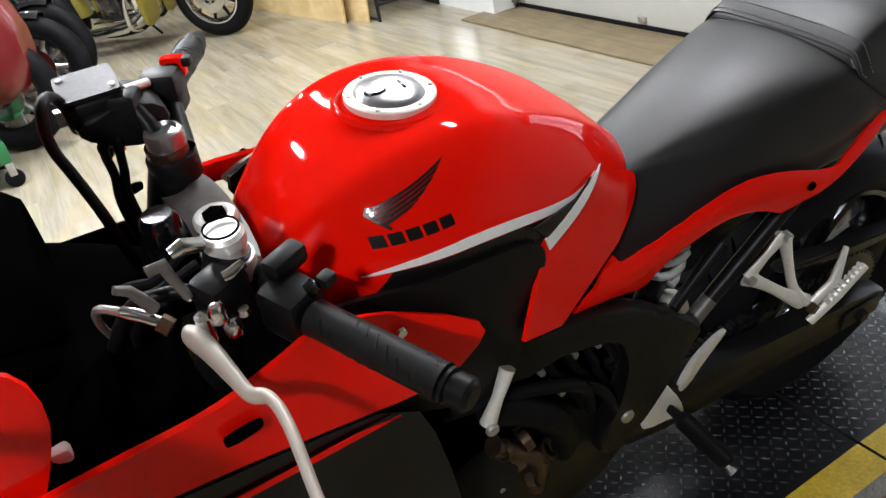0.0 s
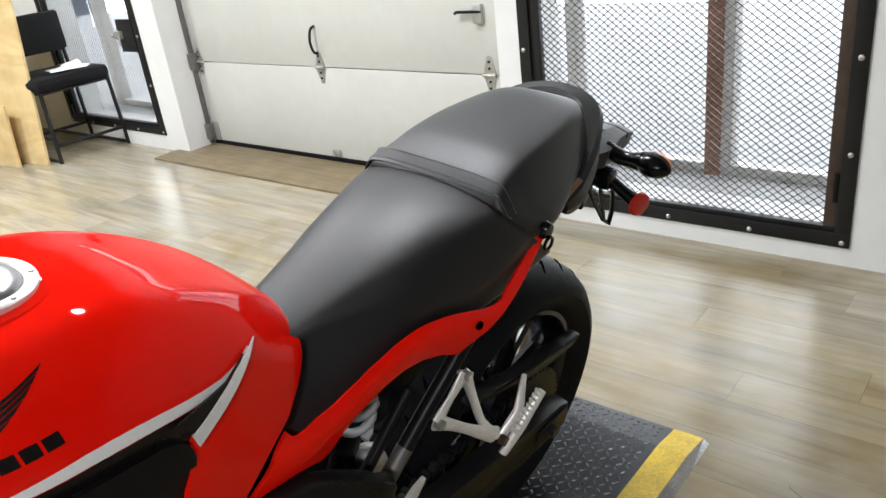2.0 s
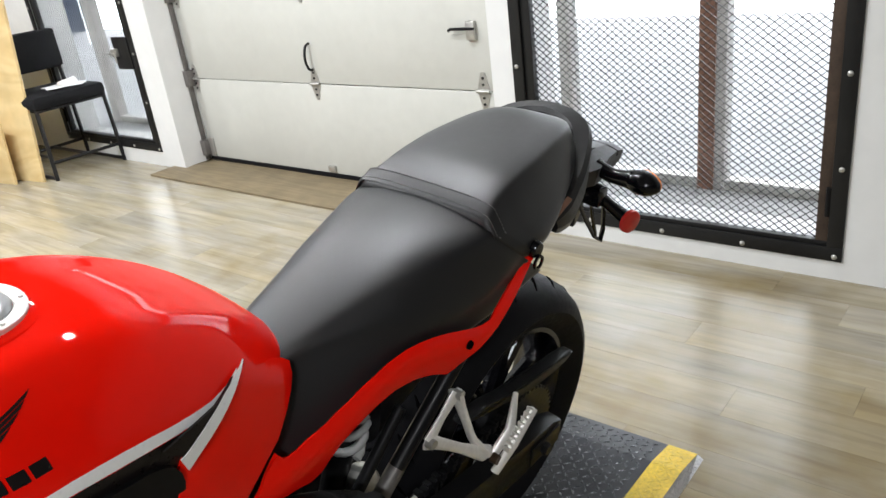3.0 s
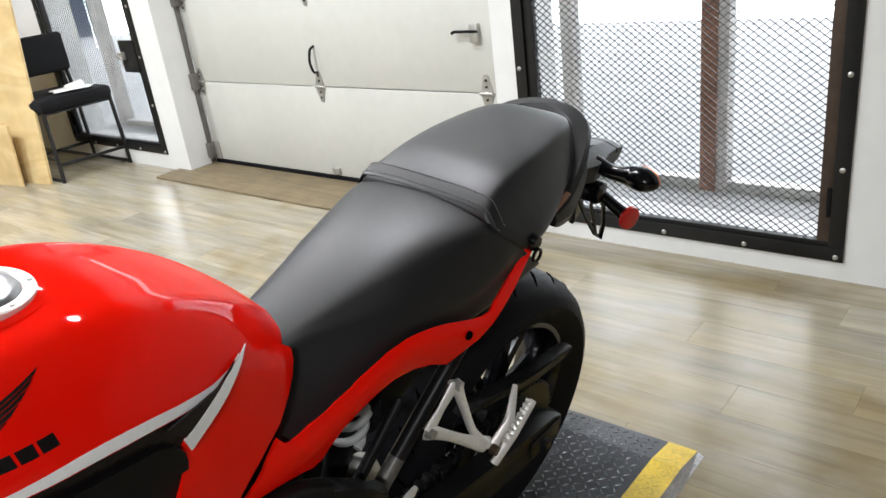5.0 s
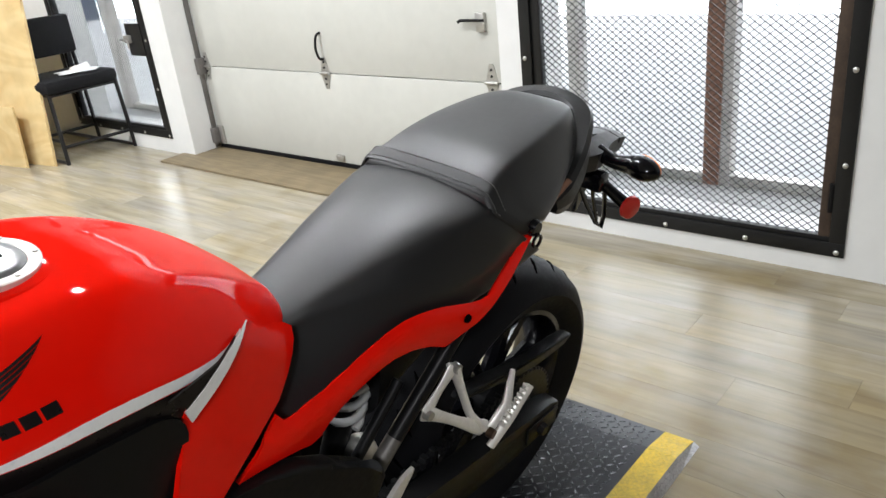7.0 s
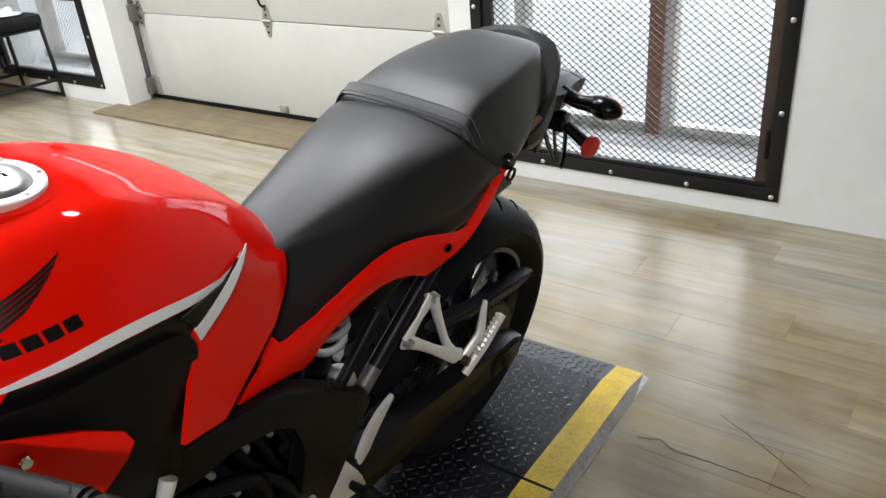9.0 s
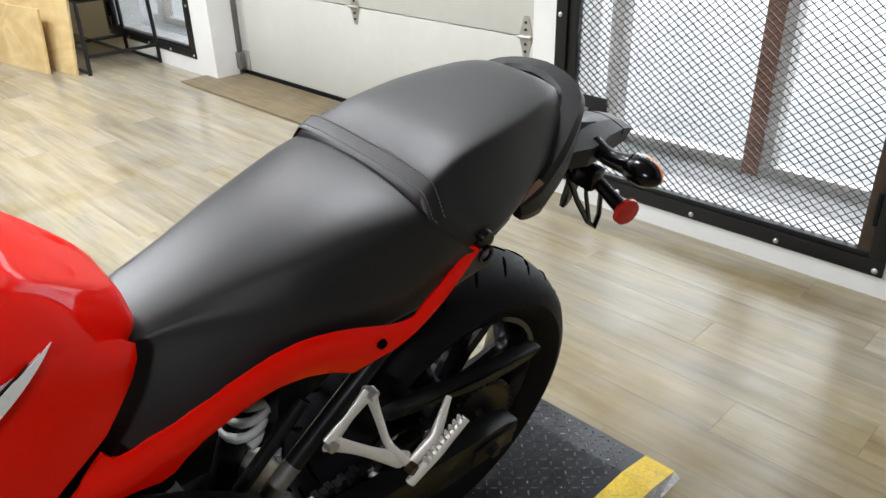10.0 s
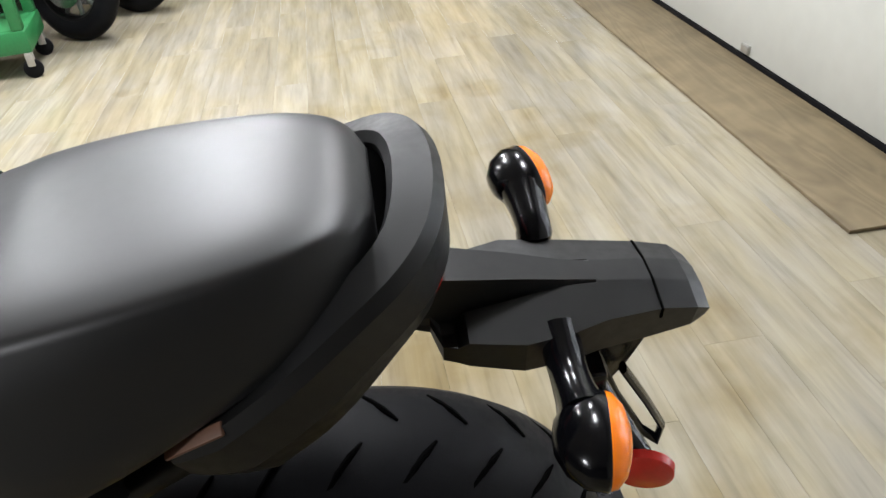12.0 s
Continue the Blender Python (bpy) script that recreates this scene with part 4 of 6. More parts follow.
NOSE = [(-1.28, 1.035), (-1.255, 1.018), (-1.251, 0.974), (-1.265, 0.935), (-1.29, 0.885), (-1.42, 0.86), (-1.45, 1.0), (-1.40, 1.05), (-1.33, 1.055)]
LOWF = [(-0.96, 0.795), (-1.105, 0.814), (-1.22, 0.828), (-1.33, 0.84), (-1.30, 0.55), (-1.1, 0.35), (-0.95, 0.30), (-0.9, 0.45), (-0.93, 0.7)]
LINE = [(-0.975, 0.786), (-1.03, 0.792), (-1.092, 0.790), (-1.158, 0.791), (-1.22, 0.79), (-1.22, 0.782), (-1.158, 0.783), (-1.092, 0.782), (-1.03, 0.784)]
def side_x(y, z):
    """The flank under the tank: it narrows to the rear and lies flush with the tank higher up."""
    low = 0.1385 - 0.30 * (y + 0.626) + 0.12 * (0.793 - z) - 8.0 * max(0.0, y + 0.61) ** 2
    f = max(0.0, min(1.0, (z - 0.845) / 0.045))
    f = f * f * (3 - 2 * f)
    return low * (1 - f) + f * (on_tank(y, z, 0.0008).x)

fair_x = lambda y, z: 0.212 - 0.42 * max(0, z - 0.85) * max(0, min(1, (y + 1.06) / 0.1)) + 0.005 * max(0, min(1, (-1.1 - y) / 0.2))
for side in (1, -1):
    drop = 0 if side > 0 else -0.05
    part("tail_panel", panel(TAIL_PANEL, tail_x, 0.006, side, 0.012, 0), RED, bike, "red tail side panel").location.z = 2 * drop
    part("side_panel", panel(SIDE_PANEL, side_x, 0.006, side, 0.012, 0), RED, bike, "red side panel").location.z = drop
    cover = part("tank_cover", panel(COVER, lambda y, z: 0.180 - 0.35 * max(0, -0.92 - y) - 0.16 * max(0, y + 0.82) - 0.05 * max(0, z - 0.85), 0.006, side, 0.015), BLACK_PLASTIC, bike, "black textured tank cover")
    part("inlay", panel([(-0.775, 0.9105), (-0.74, 0.9105), (-0.705, 0.909), (-0.672, 0.915), (-0.70, 0.905), (-0.73, 0.897), (-0.756, 0.887)], lambda y, z: side_x(y, z) + 0.0065, 0.003, side, 0.01, 0), BLACK_DECAL, bike, "black inlay").location.z = drop
    part("panel_tick", panel([(-0.648, 0.9165), (-0.714, 0.888), (-0.7545, 0.871), (-0.760, 0.888), (-0.722, 0.9015), (-0.690, 0.911)], lambda y, z: side_x(y, z) + 0.0075, 0.002, side, 0.01, 0), WHITE_DECAL, bike, "white stripe").location.z = drop
    fairing = part("side_fairing", panel(FAIR if side > 0 else FAIR_FAR, fair_x, 0.008, side, 0.02), RED, bike, "red side fairing")
    part("nose_panel", panel(NOSE, lambda y, z: 0.2 - 0.1 * max(0, z - 0.95), 0.006, side, 0.02), RED, bike, "red nose panel").location.z = drop
    part("fairing_liner", panel([(-1.02, 0.86), (-1.10, 0.87), (-1.30, 0.875), (-1.35, 0.75), (-1.1, 0.65), (-0.98, 0.75)], lambda y, z: 0.197 - 0.3 * max(0, z - 0.8), 0.004, side, 0.03), INNER_BLACK, bike, "black fairing liner")
    low = part("lower_fairing", panel(LOWF, lambda y, z: fair_x(y, 0.84) - 0.004, 0.008, side, 0.03), GLOSS_BLACK, bike, "black lower fairing")
    part("red_line", panel(LINE, lambda y, z: fair_x(y, 0.84) + 0.001, 0.002, side, 0.02, 0), RED, low, "thin red line")
    bm = panel([(-1.142, 0.872), (-1.110, 0.876), (-1.106, 0.884), (-1.109, 0.890), (-1.141, 0.887), (-1.145, 0.880)], lambda y, z: fair_x(y, z) + 0.0085, 0.003, side, 0.01)
    part("vent_plug", bm, INNER_BLACK, fairing)
    for sy, sz, sx in ((-0.978, 0.893, 0.196), (-0.955, 0.888, 0.199)):
        part("screw", revolve([(0, 0.0), (0.003, 0.0), (0.003, 0.005), (0, 0.006)], "X", 12, Matrix.Diagonal((side, 1, 1, 1)) @ pose(sx, sy, sz)), CHROME, fairing)
    if side > 0:
        part("screw", revolve([(0, 0.0), (0.004, 0.0), (0.004, 0.006), (0, 0.007)], "X", 12, pose(0.180, -0.322, 0.776)), INNER_BLACK, bike)


# wheels
def wheel(name, y, r, w, rim_r, label):
    hub = new(name)
    hub.parent, hub.location = bike, (0, y, r)
    tagged(hub, label)
    prof = [(-w * 0.62, rim_r - 0.004), (-w * 0.86, rim_r + 0.02), (-w, r - 0.052), (-w * 0.93, r - 0.035), (-w * 0.72, r - 0.016), (-w * 0.4, r - 0.004), (0, r), (w * 0.4, r - 0.004), (w * 0.72, r - 0.016), (w * 0.93, r - 0.035), (w, r - 0.052), (w * 0.86, rim_r + 0.02), (w * 0.62, rim_r - 0.004)]
    part("tyre", revolve(prof, "X", 72), RUBBER, hub, "black road tyre with curved grooves")
    part("rim", revolve([(-w * 0.68, rim_r + 0.004), (-w * 0.68, rim_r - 0.008), (-w * 0.5, rim_r - 0.022), (0, rim_r - 0.035), (w * 0.5, rim_r - 0.022), (w * 0.68, rim_r - 0.008), (w * 0.68, rim_r + 0.004)], "X", 64), GLOSS_BLACK, hub, "black cast rim")
    for k in range(6):
        a = 2 * math.pi * k / 6
        bm = bmesh.new()
        for da in (-0.16, 0.16):
            add_tube(bm, [(0, 0.03 * math.cos(a), 0.03 * math.sin(a)), (0, 0.11 * math.cos(a + da * 0.6), 0.11 * math.sin(a + da * 0.6)), (0, (rim_r - 0.025) * math.cos(a + da), (rim_r - 0.025) * math.sin(a + da))], [0.022, 0.019, 0.018], 8)
        part("spoke", bm, GLOSS_BLACK, hub)
    part("hub", revolve([(-0.06, 0.0), (-0.06, 0.03), (-0.04, 0.05), (0.04, 0.05), (0.06, 0.03), (0.06, 0.0)], "X", 32), DARK_METAL, hub)
    return hub


rear = wheel("rear_wheel", 0.0, 0.315, 0.086, 0.216, "rear wheel with wide tyre")
front = wheel("front_wheel", -1.45, 0.30, 0.06, 0.216, "front wheel")


def slab(poly, x0, x1, bevel=0.003, soft=1):
    """A solid plate: outline in y and z between two x."""
    pts = rounded(poly, soft) if soft else poly
    bm = bmesh.new()
    add_rings(bm, [[(x0, y, z) for y, z in pts], [(x1, y, z) for y, z in pts]])
    if bevel:
        bmesh.ops.bevel(bm, geom=[e for e in bm.edges if abs(e.verts[0].co.x - e.verts[1].co.x) < 1e-6], offset=bevel, segments=2, affect="EDGES", profile=0.5)
    return bm


def disc(x, y, z, r, h, n=32):
    return revolve([(0, 0.0), (h, 0.0), (h, r * 0.82), (h * 0.6, r * 0.97), (0, r)], "X", n, pose(x, y, z))


# tread grooves on the rear tyre
for k in range(26):
    a0 = 2 * math.pi * k / 26
    for sgn in (1, -1):
        bm = bmesh.new()
        pts = []
        for q in range(5):
            f = q / 4
            off = sgn * (0.012 + 0.055 * f)
            r = 0.3155 - 0.055 * (abs(off) / 0.09) ** 2.3
            a = a0 + 0.16 * f + (0.12 if sgn < 0 else 0)
            pts.append((off, r * math.cos(a), r * math.sin(a)))
        add_tube(bm, pts, [0.0014, 0.0034, 0.0038, 0.0034, 0.0012], 6)
        part("groove", bm, INNER_BLACK, rear)

# final drive
sprocket = part("sprocket", revolve([(0.094, 0.05), (0.100, 0.05), (0.100, 0.103), (0.094, 0.103)], "X", 44, None, True), DARK_METAL, rear)
bm = bmesh.new()
for k in range(44):
    a = 2 * math.pi * k / 44
    add_box(bm, (0.094, -0.003, 0.100), (0.100, 0.003, 0.109), Matrix.Rotation(a, 4, "X"))
part("sprocket_teeth", bm, DARK_METAL, sprocket)
part("carrier", revolve([(0.06, 0.0), (0.104, 0.0), (0.104, 0.03), (0.092, 0.055), (0.06, 0.065)], "X", 32), DARK_METAL, rear)
for k in range(5):
    a = 2 * math.pi * k / 5
    part("carrier_nut", revolve([(0.098, 0.0), (0.108, 0.0), (0.108, 0.007), (0.098, 0.008)], "X", 6, pose(0, 0.042 * math.cos(a), 0.042 * math.sin(a))), COPPER, rear)
part("brake_disc", revolve([(-0.098, 0.065), (-0.093, 0.065), (-0.093, 0.12), (-0.098, 0.12)], "X", 40, None, True), GALV, rear)
for z0, z1, y1 in ((0.413, 0.402, -0.56), (0.215, 0.345, -0.56)):
    bm = bmesh.new()
    for k in range(44):
        f0, f1 = k / 44, (k + 0.8) / 44
        p0 = Vector((0.097, -0.02 + (y1 + 0.02) * f0, z0 + (z1 - z0) * f0))
        p1 = Vector((0.097, -0.02 + (y1 + 0.02) * f1, z0 + (z1 - z0) * f1))
        d = 0.002 if k % 2 else -0.002
        add_box(bm, (0.090 + d, p1.y, p1.z - 0.0075), (0.104 + d, p0.y, p0.z + 0.0075))
    tagged(part("chain_run", bm, DARK_METAL, bike, smooth=False), kind="stuff")
part("chain_guard", slab([(0.150, 0.452), (0.118, 0.466), (-0.02, 0.470), (-0.14, 0.508), (-0.22, 0.524), (-0.235, 0.510), (-0.14, 0.492), (-0.02, 0.453), (0.10, 0.444)], 0.090, 0.118, 0.006), BLACK_PLASTIC, bike, "black plastic chain guard")
for x0, x1 in ((0.108, 0.150), (-0.150, -0.108)):
    arm = part("swingarm", slab([(0.075, 0.345), (0.08, 0.295), (0.0, 0.275), (-0.25, 0.30), (-0.56, 0.31), (-0.60, 0.38), (-0.54, 0.43), (-0.25, 0.385), (-0.05, 0.36)], x0, x1, 0.008), DARK_METAL, bike, "black steel swingarm")
    part("axle_plate", box((x1 if x0 > 0 else x0 - 0.006, -0.045, 0.292), ((x1 + 0.006) if x0 > 0 else x0, 0.06, 0.338), 0.003), DARK_METAL, arm)
    part("axle_nut", disc(x1 + 0.006 if x0 > 0 else x0 - 0.018, 0, 0.315, 0.014, 0.012, 6), DARK_METAL, arm)

# rear shock
SPRING = mat("white_spring_paint", (0.50, 0.50, 0.49), 0.35, 0, 0.1, 20)
bm = bmesh.new()
pts = []
for k in range(43):
    a = 2 * math.pi * k / 14
    f = k / 42
    pts.append((0.035 + 0.027 * math.cos(a), -0.430 + 0.025 * f + 0.027 * math.sin(a) * 0.95, 0.555 + 0.075 * f + 0.006 * math.sin(a)))
add_tube(bm, pts, 0.0072, 10)
part("shock_spring", bm, SPRING, bike, "white painted spring")
part("shock_body", tube([(0.03, -0.47, 0.42), (0.03, -0.455, 0.47), (0.03, -0.41, 0.64), (0.03, -0.395, 0.70)], [0.018, 0.022, 0.022, 0.016], 16), DARK_METAL, bike)
part("shock_linkage", body([(-0.445, 0.515, 0.47, 0.012, 0.49, 2.4, 2.4), (-0.425, 0.53, 0.46, 0.024, 0.495, 2.6, 2.6), (-0.40, 0.52, 0.455, 0.022, 0.485, 2.6, 2.6), (-0.385, 0.49, 0.46, 0.010, 0.475, 2.4, 2.4)], 4, 20), GALV, bike, "dull cast linkage").location.x = 0.06

# subframe and mudguard inside the tail
for sx in (0.118, -0.118):
    part("subframe_rail", tube([(sx, -0.50, 0.46), (sx, -0.34, 0.61), (sx, -0.22, 0.72), (sx * 0.95, -0.05, 0.82)], 0.0135, 12), DARK_METAL, bike)
    part("subframe_rail", tube([(sx * 0.9, -0.62, 0.70), (sx * 0.9, -0.45, 0.725), (sx * 0.9, -0.25, 0.77), (sx * 0.8, 0.03, 0.87)], 0.012, 10), DARK_METAL, bike)
    part("subframe_brace", tube([(sx * 0.82, -0.47, 0.53), (sx * 0.82, -0.37, 0.64)], 0.010, 10), DARK_METAL, bike)
for sx in (0.118, -0.118):
    part("worn_rail", tube([(sx, -0.455, 0.502), (sx, -0.40, 0.554)], 0.0139, 12), TRACK, bike, "rail rubbed to bare metal")
part("inner_mudguard", body([(-0.40, 0.73, 0.55, 0.085, 0.66, 3, 3), (-0.30, 0.745, 0.62, 0.09, 0.69, 3, 3), (-0.16, 0.79, 0.69, 0.095, 0.75, 3, 3), (0.0, 0.85, 0.76, 0.095, 0.81, 3, 3)], 4, 28), BLACK_PLASTIC, bike)
part("battery_box", box((-0.09, -0.66, 0.55), (0.06, -0.53, 0.74), 0.012), BLACK_PLASTIC, bike)
part("strap_hook", revolve([(-0.002, 0.0085), (0.002, 0.0085), (0.002, 0.012), (-0.002, 0.012)], "X", 20, pose(0.180, -0.158, 0.836), True), GLOSS_BLACK, bike)
part("hook_base", revolve([(-0.045, 0.0), (-0.045, 0.013), (-0.004, 0.0145), (0.002, 0.011), (0.003, 0.0)], "X", 20, pose(0.176, -0.156, 0.855)), GLOSS_BLACK, bike)

# pillion footrests
for sd in (1, -1):
    mir = Matrix.Diagonal((sd, 1, 1, 1))
    bm = bmesh.new()
    T_, L_, B_ = (0.152, -0.308, 0.662), (0.154, -0.371, 0.609), (0.190, -0.267, 0.53)
    add_tube(bm, smooth_path([T_, (0.166, -0.296, 0.606), (0.176, -0.286, 0.565), B_], 4), [0.015, 0.0135, 0.0115, 0.0105, 0.0098, 0.0095, 0.0095, 0.010, 0.011, 0.0125, 0.014, 0.0155, 0.016], 12, 0.5)
    add_tube(bm, smooth_path([L_, (0.166, -0.338, 0.585), (0.178, -0.302, 0.556), B_], 4), [0.015, 0.0135, 0.0115, 0.0105, 0.0098, 0.0095, 0.0095, 0.010, 0.011, 0.0125, 0.014, 0.0155, 0.016], 12, 0.5)
    add_tube(bm, [T_, (0.153, -0.3395, 0.6355), L_], [0.014, 0.0095, 0.014], 12, 0.5)
    bmesh.ops.transform(bm, matrix=mir, verts=bm.verts)
    br = part("footrest_bracket", bm, SILVER, bike, "cast aluminium pillion footrest bracket")
    for p in (T_, L_, (0.203, -0.267, 0.53)):
        part("bracket_bolt", revolve([(0, 0), (0.012, 0), (0.012, 0.008), (0, 0.009)], "X", 16, mir @ pose(*p)), COPPER if p[2] < 0.55 else GALV, br)
    bm = bmesh.new()
    add_tube(bm, [(0.200, -0.262, 0.528), (0.205, -0.225, 0.56), (0.182, -0.182, 0.596)], [0.010, 0.012, 0.006], 12, 0.7)
    bmesh.ops.transform(bm, matrix=mir, verts=bm.verts)
    part("footrest_arm", bm, SILVER, br)
    bm = bmesh.new()
    add_tube(bm, [(0.212, -0.270, 0.505), (0.220, -0.235, 0.548), (0.221, -0.185, 0.588)], [0.009, 0.010, 0.008], 10, 0.8)
    bmesh.ops.transform(bm, matrix=mir, verts=bm.verts)
    part("footrest", bm, SILVER, br, "ribbed folding footrest")
    for k in range(9):
        f = k / 8
        part("rib", box((0.212, -0.251 + 0.058 * f - 0.0016, 0.540 + 0.044 * f), (0.224, -0.251 + 0.058 * f + 0.0016, 0.549 + 0.044 * f), 0.0, mir), SILVER, br, smooth=False)
    # rider's side
    hg = part("heel_guard", slab([(-0.384, 0.503), (-0.394, 0.489), (-0.428, 0.446), (-0.450, 0.410), (-0.466, 0.398), (-0.475, 0.420), (-0.462, 0.452), (-0.436, 0.482), (-0.402, 0.502)], sd * 0.144, sd * 0.152, 0.002, 1), SILVER, bike, "brushed heel guard")
    part("footrest_hanger", slab([(-0.515, 0.465), (-0.473, 0.395), (-0.448, 0.335), (-0.513, 0.362), (-0.555, 0.365), (-0.54, 0.435)], sd * 0.146, sd * 0.158, 0.004), SILVER, bike, "cast footrest hanger")
    bm = bmesh.new()
    add_tube(bm, [(sd * 0.155, -0.495, 0.385), (sd * 0.185, -0.497, 0.392), (sd * 0.19, -0.497, 0.392), (sd * 0.27, -0.478, 0.362), (sd * 0.274, -0.477, 0.36)], [0.009, 0.012, 0.020, 0.020, 0.014], 14, 0.65)
    part("rider_footrest", bm, RUBBER, bike)
    part("footrest_tip", tube([(sd * 0.15, -0.492, 0.374), (sd * 0.272, -0.470, 0.340), (sd * 0.282, -0.468, 0.336)], [0.004, 0.004, 0.008], 10), GALV, bike)

# frame and engine
for sd in (1, -1):
    part("frame_spar", slab([(-1.0, 0.86), (-0.86, 0.745), (-0.821, 0.738), (-0.709, 0.731), (-0.583, 0.686), (-0.523, 0.605), (-0.455, 0.575), (-0.50, 0.52), (-0.53, 0.46), (-0.573, 0.400), (-0.621, 0.365), (-0.656, 0.405), (-0.621, 0.480), (-0.596, 0.549), (-0.611, 0.625), (-0.639, 0.660), (-0.706, 0.680), (-0.803, 0.668), (-0.86, 0.68), (-1.02, 0.74)], sd * 0.138, sd * 0.168, 0.008), BLACK_PLASTIC, bike, "matt black frame spar")
    part("frame_plug", revolve([(0, 0.0), (0.004, 0.0), (0.004, 0.011), (0, 0.012)], "X", 20, Matrix.Diagonal((sd, 1, 1, 1)) @ pose(0.168, -0.60, 0.455)), GALV, bike)
part("crankcase", body([(-0.98, 0.42, 0.20, 0.12, 0.30, 3, 3), (-0.85, 0.52, 0.17, 0.15, 0.32, 3.5, 3), (-0.65, 0.52, 0.18, 0.15, 0.34, 3.5, 3), (-0.50, 0.45, 0.24, 0.11, 0.35, 3, 3)], 5, 32), DARK_METAL, bike, "dark engine crankcase")
part("cylinder_block", box((-0.12, -0.98, 0.44), (0.12, -0.72, 0.70), 0.02), INNER_BLACK, bike)
part("gearbox", box((-0.11, -0.72, 0.40), (0.11, -0.56, 0.62), 0.02), INNER_BLACK, bike)
for by_, bz_, br_ in ((-0.614, 0.595, 0.007), (-0.635, 0.602, 0.005), (-0.68, 0.608, 0.010), (-0.733, 0.607, 0.006), (-0.697, 0.538, 0.006), (-0.597, 0.556, 0.006), (-0.651, 0.542, 0.007), (-0.76, 0.58, 0.005), (-0.71, 0.575, 0.008)):
    part("engine_bolt", disc(0.122, by_, bz_, br_, 0.010, 8), GALV, bike)
for k in range(4):
    part("wiring_loom", tube(smooth_path([(0.125, -0.74 + 0.03 * k, 0.66), (0.14, -0.72 + 0.035 * k, 0.61 - 0.01 * k), (0.135, -0.68 + 0.02 * k, 0.56), (0.13, -0.66 + 0.03 * k, 0.48)]), 0.006, 8), RUBBER, bike)
# heat-tinted clamps low on the engine's side
for cy_, cz_ in ((-0.818, 0.527), (-0.780, 0.520), (-0.794, 0.483), (-0.755, 0.464), (-0.764, 0.412), (-0.740, 0.466)):
    part("exhaust_clamp", revolve([(-0.006, 0.013), (0.006, 0.013), (0.007, 0.0165), (-0.007, 0.0165)], "Y", 16, pose(0.155, cy_, cz_, 20 + 900 * (cy_ + 0.78), 35, 300 * (cz_ - 0.48)), True), COPPER, bike, "heat-tinted clamp")
part("clamp_pipe", tube(smooth_path([(0.15, -0.83, 0.54), (0.155, -0.79, 0.50), (0.155, -0.755, 0.45), (0.15, -0.76, 0.38)]), 0.016, 12), COPPER, bike)
part("generator_cover", disc(0.12, -0.86, 0.32, 0.080, 0.04), DARK_METAL, bike)
part("sprocket_cover", disc(0.115, -0.64, 0.35, 0.065, 0.03), BLACK_PLASTIC, bike)
part("clutch_cover", revolve([(0, 0), (0.05, 0), (0.05, 0.07), (0, 0.09)], "X", 32, Matrix.Diagonal((-1, 1, 1, 1)) @ pose(0.15, -0.72, 0.33)), DARK_METAL, bike)
for k in range(5):
    a = 2 * math.pi * k / 5
    part("cover_bolt", disc(0.13, -0.84 + 0.078 * math.cos(a), 0.34 + 0.078 * math.sin(a), 0.006, 0.02, 8), GALV, bike)
part("coolant_hose", tube(smooth_path([(0.17, -0.85, 0.655), (0.175, -0.80, 0.625), (0.172, -0.75, 0.57), (0.165, -0.715, 0.50), (0.15, -0.71, 0.44)]), 0.021, 14), RUBBER, bike)
part("breather_hose", tube(smooth_path([(0.15, -0.90, 0.66), (0.17, -0.80, 0.655), (0.17, -0.70, 0.60), (0.15, -0.66, 0.50)]), 0.010, 10), RUBBER, bike)
part("wiring_loom", tube(smooth_path([(0.14, -0.72, 0.60), (0.165, -0.66, 0.56), (0.16, -0.62, 0.48), (0.14, -0.60, 0.42)]), 0.008, 8), RUBBER, bike)
for k in range(4):
    x = 0.135 - 0.09 * k
    part("exhaust_header", tube(smooth_path([(x, -0.97, 0.52), (x + 0.01, -1.06, 0.48), (x + 0.012, -1.09, 0.36), (x * 0.9, -1.02, 0.22), (x * 0.6, -0.85, 0.15)]), 0.019, 14), COPPER, bike, "heat-tinted exhaust header")
part("silencer", tube([(-0.1, -0.80, 0.15), (-0.16, -0.60, 0.16), (-0.18, -0.40, 0.20), (-0.185, -0.25, 0.24)], [0.04, 0.055, 0.06, 0.05], 20), DARK_METAL, bike)
part("engine_mount", tube([(0.185, -0.825, 0.735), (0.192, -0.845, 0.70), (0.195, -0.862, 0.665)], [0.010, 0.0075, 0.0105], 14), SILVER, bike, "bright engine mount link")
part("mount_bolt", disc(0.203, -0.862, 0.665, 0.009, 0.006, 16), GALV, bike)
part("side_stand", tube([(0.15, -0.72, 0.24), (0.24, -0.70, 0.10), (0.30, -0.69, -0.045)], [0.014, 0.012, 0.012], 10), DARK_METAL, bike)
part("stand_foot", box((0.285, -0.72, -0.052), (0.335, -0.655, -0.042), 0.004), DARK_METAL, bike)
part("radiator", box((-0.17, -1.09, 0.46), (0.17, -1.05, 0.78), 0.008), DARK_METAL, bike)

